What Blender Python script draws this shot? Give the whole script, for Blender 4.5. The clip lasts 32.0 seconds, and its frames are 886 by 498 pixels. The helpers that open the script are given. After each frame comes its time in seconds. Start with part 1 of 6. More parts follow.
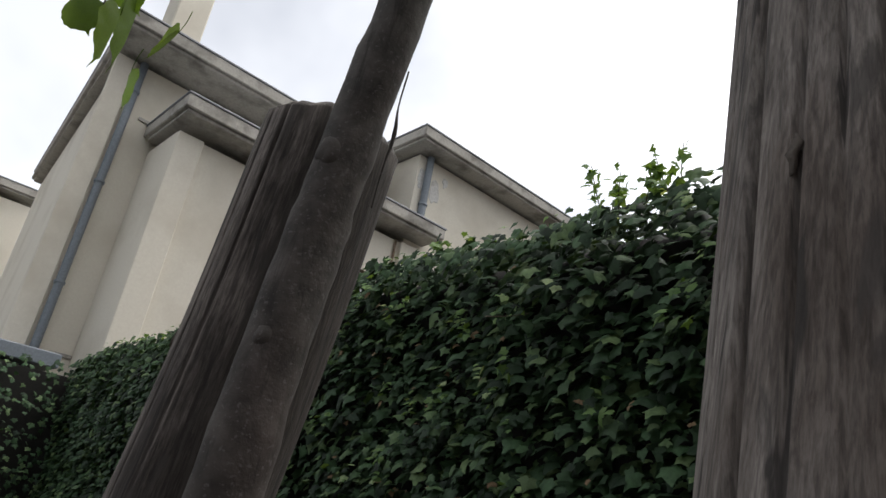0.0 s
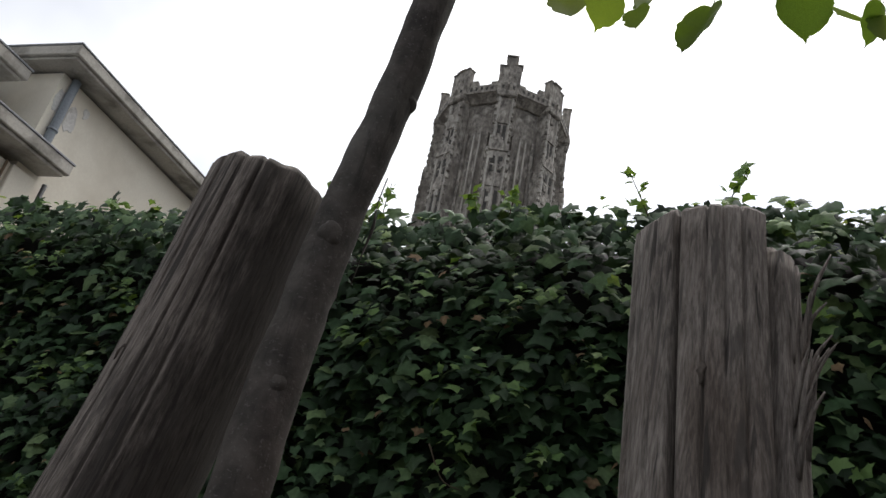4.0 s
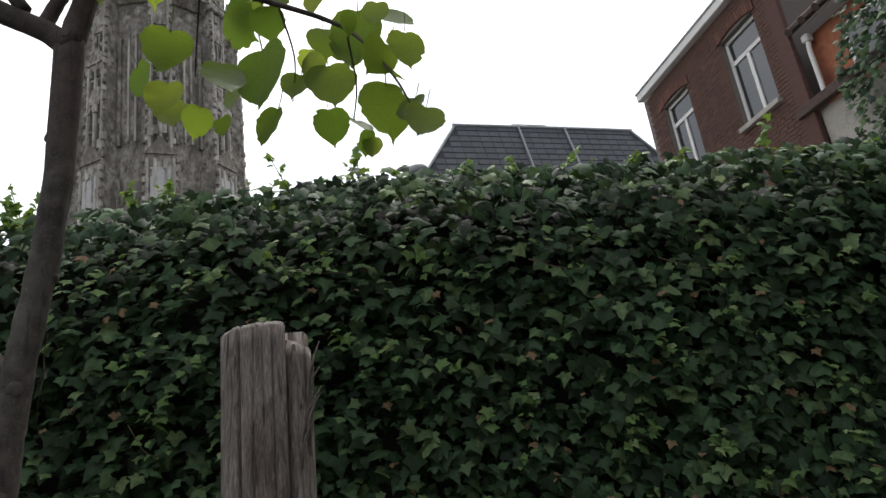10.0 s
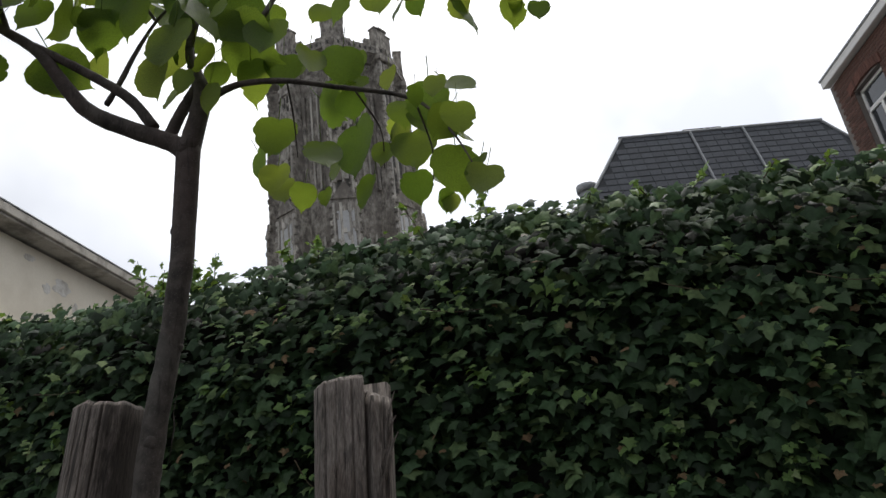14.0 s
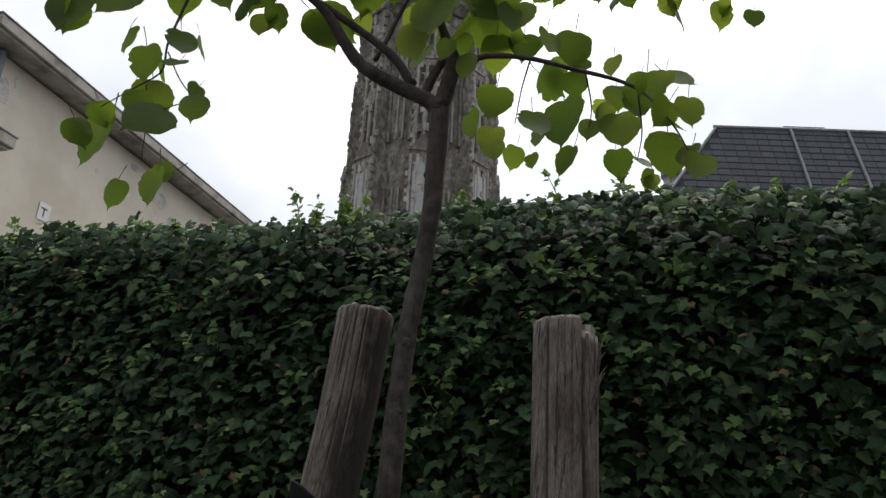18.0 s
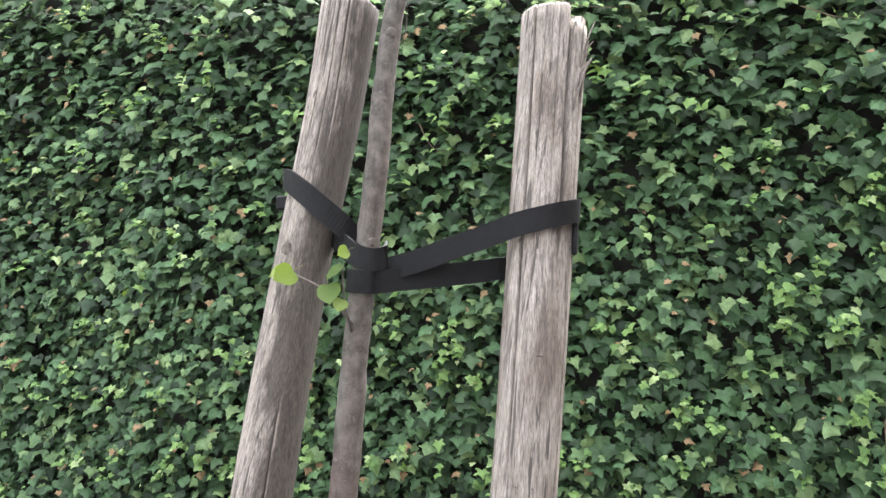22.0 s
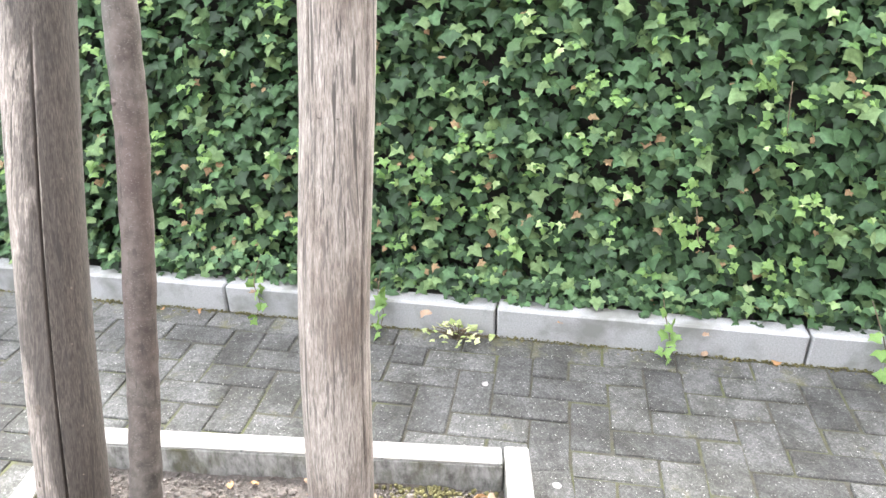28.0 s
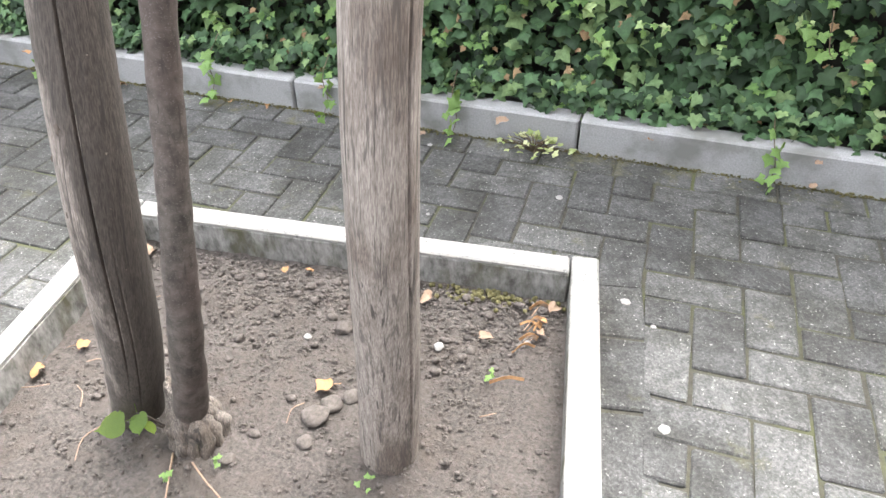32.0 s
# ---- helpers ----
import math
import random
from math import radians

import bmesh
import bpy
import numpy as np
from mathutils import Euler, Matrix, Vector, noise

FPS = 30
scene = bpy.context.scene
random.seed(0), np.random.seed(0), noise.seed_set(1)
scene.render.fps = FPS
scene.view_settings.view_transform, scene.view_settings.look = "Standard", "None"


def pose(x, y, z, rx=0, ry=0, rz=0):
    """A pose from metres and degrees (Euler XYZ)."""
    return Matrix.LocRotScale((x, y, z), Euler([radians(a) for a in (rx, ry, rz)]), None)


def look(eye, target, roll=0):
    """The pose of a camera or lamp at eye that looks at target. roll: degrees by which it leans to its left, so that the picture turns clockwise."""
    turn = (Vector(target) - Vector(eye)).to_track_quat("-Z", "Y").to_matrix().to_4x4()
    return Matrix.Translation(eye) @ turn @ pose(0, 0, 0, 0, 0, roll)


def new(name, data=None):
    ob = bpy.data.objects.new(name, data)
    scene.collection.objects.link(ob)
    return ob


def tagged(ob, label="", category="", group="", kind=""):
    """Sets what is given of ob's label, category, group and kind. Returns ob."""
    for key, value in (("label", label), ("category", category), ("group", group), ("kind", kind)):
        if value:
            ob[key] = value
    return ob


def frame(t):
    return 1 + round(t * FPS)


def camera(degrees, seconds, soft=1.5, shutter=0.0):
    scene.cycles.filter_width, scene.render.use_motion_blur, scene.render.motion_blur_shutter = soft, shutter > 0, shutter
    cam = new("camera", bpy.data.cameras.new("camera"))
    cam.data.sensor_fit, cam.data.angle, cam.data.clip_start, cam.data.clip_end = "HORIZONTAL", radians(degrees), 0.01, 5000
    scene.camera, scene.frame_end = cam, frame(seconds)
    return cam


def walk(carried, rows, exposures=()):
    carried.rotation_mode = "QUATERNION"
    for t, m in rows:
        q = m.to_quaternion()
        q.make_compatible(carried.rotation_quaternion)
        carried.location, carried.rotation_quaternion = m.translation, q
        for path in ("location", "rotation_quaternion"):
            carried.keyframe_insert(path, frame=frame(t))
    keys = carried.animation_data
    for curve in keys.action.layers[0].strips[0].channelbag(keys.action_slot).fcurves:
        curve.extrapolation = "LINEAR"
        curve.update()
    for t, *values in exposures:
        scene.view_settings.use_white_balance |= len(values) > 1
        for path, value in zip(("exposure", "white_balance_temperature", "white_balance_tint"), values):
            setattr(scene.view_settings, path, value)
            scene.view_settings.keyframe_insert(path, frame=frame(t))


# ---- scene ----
cam = camera(64.9, 32.0)
ROWS = [
    (0.0, -0.008, -1.441, 1.493, 53.20, 22.09, 9.98),
    (0.5, -0.037, -1.475, 1.503, 48.54, 22.63, 10.84),
    (1.0, -0.066, -1.509, 1.501, 42.37, 22.03, 11.56),
    (1.5, -0.077, -1.534, 1.496, 36.72, 21.87, 12.57),
    (2.0, -0.093, -1.560, 1.485, 31.69, 21.87, 12.19),
    (2.5, -0.109, -1.579, 1.482, 28.48, 23.10, 13.27),
    (3.0, -0.107, -1.606, 1.486, 24.91, 24.85, 12.84),
    (3.5, -0.107, -1.641, 1.482, 21.66, 26.10, 12.22),
    (5.5, -0.083, -1.757, 1.436, 18.50, 23.04, 8.63),
    (6.0, -0.074, -1.792, 1.429, 18.32, 20.47, 5.89),
    (6.5, -0.055, -1.794, 1.415, 18.74, 17.48, 3.81),
    (7.0, 0.003, -1.804, 1.416, 20.58, 17.40, 2.35),
    (7.5, 0.041, -1.849, 1.433, 21.74, 18.23, 0.56),
    (8.0, 0.056, -1.924, 1.454, 19.96, 19.10, 0.28),
    (8.5, 0.040, -1.995, 1.478, 14.28, 18.93, -1.91),
    (9.0, 0.041, -2.034, 1.506, 5.22, 19.29, -5.11),
    (9.5, 0.050, -2.053, 1.514, -0.95, 17.15, -6.85),
    (10.0, 0.064, -2.075, 1.522, -6.26, 18.59, -8.13),
    (10.5, 0.068, -2.095, 1.525, -4.09, 21.18, -8.45),
    (11.0, 0.069, -2.114, 1.521, -2.86, 23.50, -8.65),
    (11.5, 0.076, -2.127, 1.521, -2.51, 24.69, -9.67),
    (12.0, 0.102, -2.116, 1.517, 1.19, 23.76, -9.42),
    (12.5, 0.147, -2.122, 1.520, 3.65, 23.86, -9.13),
    (13.0, 0.184, -2.133, 1.524, 4.77, 23.11, -8.89),
    (13.5, 0.206, -2.139, 1.522, 6.39, 22.86, -7.83),
    (14.0, 0.225, -2.144, 1.516, 8.86, 22.45, -7.58),
    (14.5, 0.225, -2.153, 1.515, 12.94, 22.66, -5.20),
    (16.5, 0.130, -2.284, 1.499, 12.95, 23.86, -0.78),
    (17.0, 0.043, -2.339, 1.483, 12.72, 22.15, 0.09),
    (17.5, 0.019, -2.365, 1.468, 13.62, 21.22, 1.12),
    (18.0, 0.008, -2.377, 1.447, 14.62, 19.41, 2.66),
    (18.5, -0.003, -2.390, 1.427, 15.14, 17.13, 3.18),
    (19.0, 0.000, -2.393, 1.400, 15.15, 14.09, 2.92),
    (19.5, 0.006, -2.389, 1.391, 14.71, 12.80, 3.27),
    (20.0, 0.016, -2.389, 1.383, 14.30, 11.56, 3.26),
    (20.5, 0.019, -2.389, 1.374, 14.86, 10.50, 3.59),
    (21.0, 0.024, -2.388, 1.362, 15.37, 8.04, 3.77),
    (21.5, 0.032, -2.373, 1.336, 14.75, 4.48, 2.77),
    (22.0, 0.043, -2.352, 1.309, 14.33, 1.28, 2.45),
    (22.5, 0.050, -2.340, 1.288, 14.32, -1.27, 2.33),
    (23.0, 0.059, -2.336, 1.270, 15.61, -3.85, 2.48),
    (23.5, 0.069, -2.327, 1.255, 15.05, -6.30, 2.08),
    (24.0, 0.087, -2.306, 1.243, 13.35, -8.34, 1.90),
    (24.5, 0.104, -2.286, 1.228, 13.22, -10.56, 1.83),
    (25.0, 0.129, -2.265, 1.224, 12.96, -11.80, 1.82),
    (25.5, 0.156, -2.251, 1.222, 12.41, -13.46, 1.95),
    (27.5, 0.216, -2.189, 1.167, 11.07, -19.21, 1.36),
    (28.0, 0.230, -2.172, 1.146, 10.78, -20.64, 0.46),
    (28.5, 0.242, -2.153, 1.136, 9.95, -21.37, 0.70),
    (29.0, 0.252, -2.120, 1.121, 9.24, -22.43, 0.88),
    (29.5, 0.262, -2.096, 1.096, 9.66, -23.74, 0.81),
    (30.0, 0.259, -2.075, 1.067, 10.48, -24.91, 1.00),
    (30.5, 0.260, -2.080, 1.044, 13.78, -26.47, 0.15),
    (31.0, 0.255, -2.083, 1.012, 16.86, -28.29, 1.15),
    (31.5, 0.255, -2.082, 0.973, 18.36, -30.47, 1.81),
    (32.0, 0.249, -2.083, 0.940, 18.18, -32.72, 1.50),
]
EXPOSURES = [(0.0, 0.10), (2.0, 0.02), (4.0, -0.03), (6.0, -0.08), (7.0, 0.22), (10.0, 0.19), (11.0, 0.16), (12.0, -0.08), (14.0, -0.18), (17.0, -0.23), (18.0, -0.23), (19.0, 0.27), (20.0, 1.07), (21.0, 1.93), (22.0, 3.18), (23.0, 3.73), (25.0, 3.73), (28.0, 3.75), (29.0, 3.60), (30.0, 3.47), (31.0, 3.32), (32.0, 3.12)]
walk(cam, [(t, pose(x, y, z, 90 + pitch, 0, yaw) @ pose(0, 0, 0, 0, 0, roll)) for t, x, y, z, yaw, pitch, roll in ROWS], EXPOSURES)

# ---- world and light: a bright overcast day ----
world = bpy.data.worlds.new("overcast_sky")
scene.world = world
world.use_nodes = True
wn, wl = world.node_tree.nodes, world.node_tree.links
wn.clear()
sky = wn.new("ShaderNodeTexSky")
sky.sky_type = "NISHITA"
sky.sun_disc = False
sky.sun_elevation, sky.sun_rotation = radians(66), radians(18)
sky.dust_density, sky.air_density = 4.0, 1.0
grey = wn.new("ShaderNodeHueSaturation")
grey.inputs["Saturation"].default_value = 0.22
back = wn.new("ShaderNodeBackground")
back.inputs["Strength"].default_value = 0.27
wout = wn.new("ShaderNodeOutputWorld")
wl.new(sky.outputs[0], grey.inputs["Color"])
air = wn.new("ShaderNodeTexCoord")
cloud = wn.new("ShaderNodeTexNoise")
cloud.inputs["Scale"].default_value, cloud.inputs["Detail"].default_value, cloud.inputs["Roughness"].default_value = 1.5, 5.0, 0.5
shade = wn.new("ShaderNodeValToRGB")
shade.color_ramp.elements[0].position, shade.color_ramp.elements[0].color = 0.38, (0.6, 0.62, 0.66, 1)
shade.color_ramp.elements[1].position, shade.color_ramp.elements[1].color = 0.6, (1.15, 1.14, 1.12, 1)
cover = wn.new("ShaderNodeMix")
cover.data_type, cover.blend_type = "RGBA", "MULTIPLY"
cover.inputs[0].default_value = 1.0
drift = wn.new("ShaderNodeMapping")
drift.inputs["Location"].default_value = (3.1, 1.4, 2.3)
wl.new(air.outputs["Generated"], drift.inputs[0])
wl.new(drift.outputs[0], cloud.inputs["Vector"])
wl.new(cloud.outputs["Fac"], shade.inputs[0])
wl.new(grey.outputs[0], cover.inputs[6])
wl.new(shade.outputs[0], cover.inputs[7])
wl.new(cover.outputs[2], back.inputs["Color"])
wl.new(back.outputs[0], wout.inputs["Surface"])
sun = new("sun", bpy.data.lights.new("sun", "SUN"))
sun.data.energy, sun.data.angle, sun.data.color = 0.95, radians(35), (1.0, 0.97, 0.92)
sun.matrix_world = look((2.4, 7.2, 17.7), (0, 0, 0))

# ---- small tools ----
GROUND = pose(0.008, -0.020, 0.016, 6.24, -0.19, 0.03)      # the pavement rises gently towards the hedge


def W(x, y, z):
    """A place above the sloping pavement, in the world."""
    return GROUND @ Vector((x, y, z))


def mesh_of(bm, name, smooth=False):
    me = bpy.data.meshes.new(name)
    bm.to_mesh(me)
    bm.free()
    if smooth:
        me.shade_smooth()
    return me


def part(name, bm, material=None, parent=None, label="", smooth=False, place=None):
    """Links a bmesh (or a mesh) as one object under a thing or a part."""
    me = mesh_of(bm, name, smooth) if isinstance(bm, bmesh.types.BMesh) else bm
    if material and not me.materials:
        me.materials.append(material)
    ob = new(name, me)
    if parent:
        ob.parent = parent
    if place is not None:
        ob.matrix_basis = place
    if label:
        ob["label"] = label
    return ob


def thing(name, label, category, group="", kind="", place=None):
    ob = new(name)
    ob.empty_display_size = 0.1
    if place is not None:
        ob.matrix_basis = place
    return tagged(ob, label, category, group, kind)


def box(x0, x1, y0, y1, z0, z1, bevel=0.0, bm=None):
    bm = bm or bmesh.new()
    before = set(bm.verts)
    bmesh.ops.create_cube(bm, size=1, matrix=Matrix.Translation(((x0 + x1) / 2, (y0 + y1) / 2, (z0 + z1) / 2)) @ Matrix.Diagonal((x1 - x0, y1 - y0, z1 - z0, 1)))
    if bevel:
        vs = [v for v in bm.verts if v not in before]
        es = {e for v in vs for e in v.link_edges}
        bmesh.ops.bevel(bm, geom=list(es), offset=bevel, segments=1, affect="EDGES")
    return bm


def spline(points, n):
    """n + 1 places along a smooth line through the points."""
    P = [Vector(p) for p in points]
    P = [2 * P[0] - P[1]] + P + [2 * P[-1] - P[-2]]
    out = []
    for k in range(n + 1):
        u = k / n * (len(P) - 3)
        i = min(int(u), len(P) - 4)
        s = u - i
        a, b, c, d = P[i:i + 4]
        out.append(0.5 * (2 * b + (c - a) * s + (2 * a - 5 * b + 4 * c - d) * s * s + (3 * b - a - 3 * c + d) * s ** 3))
    return out


def sweep(points, radii, n, seg=8, bm=None, wobble=0.0, cap=True):
    """A tapered round limb through the points."""
    bm = bm or bmesh.new()
    line = spline(points, n)
    rings = []
    side = None
    for k, p in enumerate(line):
        way = (line[min(k + 1, n)] - line[max(k - 1, 0)]).normalized()
        side = (side - way * side.dot(way)).normalized() if side else way.orthogonal().normalized()
        other = way.cross(side)
        u = k / n * (len(radii) - 1)
        i = min(int(u), len(radii) - 2)
        r = radii[i] + (radii[i + 1] - radii[i]) * (u - i)
        ring = []
        for j in range(seg):
            a = 2 * math.pi * j / seg
            q = side * math.cos(a) + other * math.sin(a)
            rr = r * (1 + wobble * noise.noise((p + q * r) * (0.6 / max(r, 0.003))))
            ring.append(bm.verts.new(p + q * rr))
        rings.append(ring)
    for a, b in zip(rings, rings[1:]):
        for j in range(seg):
            bm.faces.new((a[j], a[(j + 1) % seg], b[(j + 1) % seg], b[j]))
    if cap:
        bm.faces.new(rings[0][::-1])
        bm.faces.new(rings[-1])
    return bm


def ribbon(points, n, width, thick, across=(0, 0, 1), bm=None, closed=False):
    """A flat strap along a smooth line; across gives the direction of its width."""
    bm = bm or bmesh.new()
    line = spline(points, n)
    rings = []
    for k, p in enumerate(line):
        way = (line[min(k + 1, n)] - line[max(k - 1, 0)]).normalized()
        up = Vector(across)
        up = (up - way * up.dot(way)).normalized()
        out = way.cross(up)
        rings.append([bm.verts.new(p + up * (a * width / 2) + out * (b * thick / 2)) for a, b in ((-1, -1), (1, -1), (1, 1), (-1, 1))])
    for a, b in zip(rings, rings[1:]):
        for j in range(4):
            bm.faces.new((a[j], a[(j + 1) % 4], b[(j + 1) % 4], b[j]))
    bm.faces.new(rings[0][::-1])
    bm.faces.new(rings[-1])
    bmesh.ops.recalc_face_normals(bm, faces=bm.faces)
    return bm


# ---- materials ----
def material(name, rough=0.8, metal=0.0):
    m = bpy.data.materials.new(name)
    m.use_nodes = True
    n = m.node_tree.nodes
    b = n["Principled BSDF"]
    b.inputs["Roughness"].default_value, b.inputs["Metallic"].default_value = rough, metal
    return m, n, m.node_tree.links, b


def ramp(n, l, source, stops):
    r = n.new("ShaderNodeValToRGB")
    e = r.color_ramp.elements
    while len(e) < len(stops):
        e.new(0.5)
    for el, (p, c) in zip(e, stops):
        el.position, el.color = p, (*c, 1)
    l.new(source, r.inputs[0])
    return r.outputs[0]


def noise_of(n, l, scale, detail=6.0, stretch=(1, 1, 1), coord="Object", rough=0.6, distort=0.0):
    c, mp, t = n.new("ShaderNodeTexCoord"), n.new("ShaderNodeMapping"), n.new("ShaderNodeTexNoise")
    mp.inputs["Scale"].default_value = stretch
    t.inputs["Scale"].default_value, t.inputs["Detail"].default_value = scale, detail
    t.inputs["Roughness"].default_value, t.inputs["Distortion"].default_value = rough, distort
    l.new(c.outputs[coord], mp.inputs[0])
    l.new(mp.outputs[0], t.inputs["Vector"])
    return t.outputs["Fac"]


def mixed(n, l, fac, a, b, mode="MIX"):
    x = n.new("ShaderNodeMix")
    x.data_type, x.blend_type = "RGBA", mode
    for sock, v in ((x.inputs[0], fac), (x.inputs[6], a), (x.inputs[7], b)):
        if isinstance(v, (int, float)):
            sock.default_value = v
        elif isinstance(v, tuple):
            sock.default_value = (*v, 1)
        else:
            l.new(v, sock)
    return x.outputs[2]


def bumped(n, l, b, height, strength, distance):
    k = n.new("ShaderNodeBump")
    k.inputs["Strength"].default_value, k.inputs["Distance"].default_value = strength, distance
    l.new(height, k.inputs["Height"])
    l.new(k.outputs[0], b.inputs["Normal"])


def two_scale(name, dark, light, big, small, rough=0.85, bump=0.3, dist=0.004, stretch=(1, 1, 1), stain=None, coord="Object", vary=0.0, lo=0.3, hi=0.7):
    """A surface with broad stains and fine grain."""
    m, n, l, b = material(name, rough)
    f1 = noise_of(n, l, big, 5, stretch, coord)
    f2 = noise_of(n, l, small, 8, stretch, coord, 0.7)
    c = ramp(n, l, f2, ((lo, dark), (hi, light)))
    if stain:
        c = mixed(n, l, ramp(n, l, f1, ((0.48, (0, 0, 0)), (0.66, (1, 1, 1)))), c, stain)
    if vary:
        o = n.new("ShaderNodeObjectInfo")
        v = ramp(n, l, o.outputs["Random"], ((0.0, (1 - vary,) * 3), (1.0, (1 + vary * 0.6,) * 3)))
        c = mixed(n, l, 1.0, c, v, "MULTIPLY")
    l.new(c, b.inputs["Base Color"])
    bumped(n, l, b, f2, bump, dist)
    return m


def leaf_material(name, dark, light, vein, gloss, through_light, island=True, spots=None):
    """A leaf that lets some light through; each leaf has its own shade."""
    m, n, l, b = material(name, gloss)
    b.inputs["Specular IOR Level"].default_value = 0.25
    if island:
        g = n.new("ShaderNodeNewGeometry")
        r = g.outputs["Random Per Island"]
    else:
        g = n.new("ShaderNodeObjectInfo")
        r = g.outputs["Random"]
    c = ramp(n, l, r, ((0.0, dark), (0.75, light), (1.0, vein)))
    f = noise_of(n, l, 60, 4)
    c = mixed(n, l, 1.0, c, ramp(n, l, f, ((0.35, (0.7, 0.7, 0.7)), (0.7, (1.2, 1.2, 1.2)))), "MULTIPLY")
    if spots:
        s = noise_of(n, l, 110, 2)
        c = mixed(n, l, ramp(n, l, s, ((0.69, (0, 0, 0)), (0.73, (1, 1, 1)))), c, spots)
    l.new(c, b.inputs["Base Color"])
    bumped(n, l, b, f, 0.25, 0.002)
    t = n.new("ShaderNodeBsdfTranslucent")
    x = n.new("ShaderNodeMixShader")
    x.inputs[0].default_value = through_light
    l.new(mixed(n, l, 1.0, c, (2.0, 1.85, 0.7), "MULTIPLY"), t.inputs["Color"])
    l.new(b.outputs[0], x.inputs[1])
    l.new(t.outputs[0], x.inputs[2])
    l.new(x.outputs[0], n["Material Output"].inputs["Surface"])
    return m


def wood_material(name, dark, light, stain, fine=(640, 640, 56), side=0.0, rise=0.0, amount=0.45, pale=None, green=None):
    """Weathered wood: fine short grain, long drying lines, and broad dark stains; side darkens one flank by its normal,
    rise by height.
    """
    m, n, l, b = material(name, 0.9)
    f2 = noise_of(n, l, 1.0, 6, fine, "Object", 0.65, 0.3)
    f3 = noise_of(n, l, 1.0, 5, (150, 150, 5.0), "Object", 0.6)
    f1 = noise_of(n, l, 9.0, 7, (1, 1, 0.4), "Object", 0.66)
    f4 = noise_of(n, l, 1.0, 6, (60, 60, 9), "Object", 0.7, 0.8)
    c = ramp(n, l, f2, ((0.3, tuple(0.7 * v for v in dark)), (0.42, dark), (0.62, light)))
    c = mixed(n, l, 1.0, c, ramp(n, l, f3, ((0.33, (0.74, 0.72, 0.7)), (0.62, (1.1, 1.09, 1.08)))), "MULTIPLY")
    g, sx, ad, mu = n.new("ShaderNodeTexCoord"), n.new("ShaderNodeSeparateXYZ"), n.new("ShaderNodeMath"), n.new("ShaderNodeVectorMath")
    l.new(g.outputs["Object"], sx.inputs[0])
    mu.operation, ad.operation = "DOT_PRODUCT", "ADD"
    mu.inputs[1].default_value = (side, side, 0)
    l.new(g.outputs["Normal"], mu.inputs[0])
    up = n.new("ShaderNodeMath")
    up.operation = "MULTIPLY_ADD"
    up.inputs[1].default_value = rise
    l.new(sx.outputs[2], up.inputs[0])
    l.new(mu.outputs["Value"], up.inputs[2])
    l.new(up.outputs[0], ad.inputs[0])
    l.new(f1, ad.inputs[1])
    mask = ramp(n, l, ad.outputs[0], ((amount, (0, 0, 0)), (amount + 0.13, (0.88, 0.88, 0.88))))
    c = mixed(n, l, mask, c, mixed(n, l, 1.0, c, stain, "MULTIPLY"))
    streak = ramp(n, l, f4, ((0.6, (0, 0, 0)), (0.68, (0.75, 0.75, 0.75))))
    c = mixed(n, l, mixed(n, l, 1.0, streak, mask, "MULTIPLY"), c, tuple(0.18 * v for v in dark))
    f5 = noise_of(n, l, 1.0, 5, (210, 210, 14), "Object", 0.7, 0.6)
    c = mixed(n, l, ramp(n, l, f5, ((0.63, (0, 0, 0)), (0.72, (0.28, 0.28, 0.28)))), c, tuple(0.4 * v for v in dark))
    mark = noise_of(n, l, 1.0, 5, (95, 95, 9), "Object", 0.62, 1.0)
    c = mixed(n, l, ramp(n, l, mark, ((0.53, (0, 0, 0)), (0.62, (0.72, 0.72, 0.72)))), c, tuple(0.42 * v for v in dark))
    crack = noise_of(n, l, 1.0, 4, (120, 120, 2.2), "Object", 0.55, 0.5)
    c = mixed(n, l, ramp(n, l, crack, ((0.6, (0, 0, 0)), (0.645, (0.85, 0.85, 0.85)))), c, tuple(0.22 * v for v in dark))
    if pale:
        c = mixed(n, l, ramp(n, l, noise_of(n, l, 420, 2), ((0.68, (0, 0, 0)), (0.72, (0.8, 0.8, 0.8)))), c, pale)
    if green:
        c = mixed(n, l, ramp(n, l, noise_of(n, l, 7.0, 4), ((0.5, (0, 0, 0)), (0.72, (0.75, 0.75, 0.75)))), c, green)
    l.new(c, b.inputs["Base Color"])
    bumped(n, l, b, f2, 0.6, 0.0015)
    return m


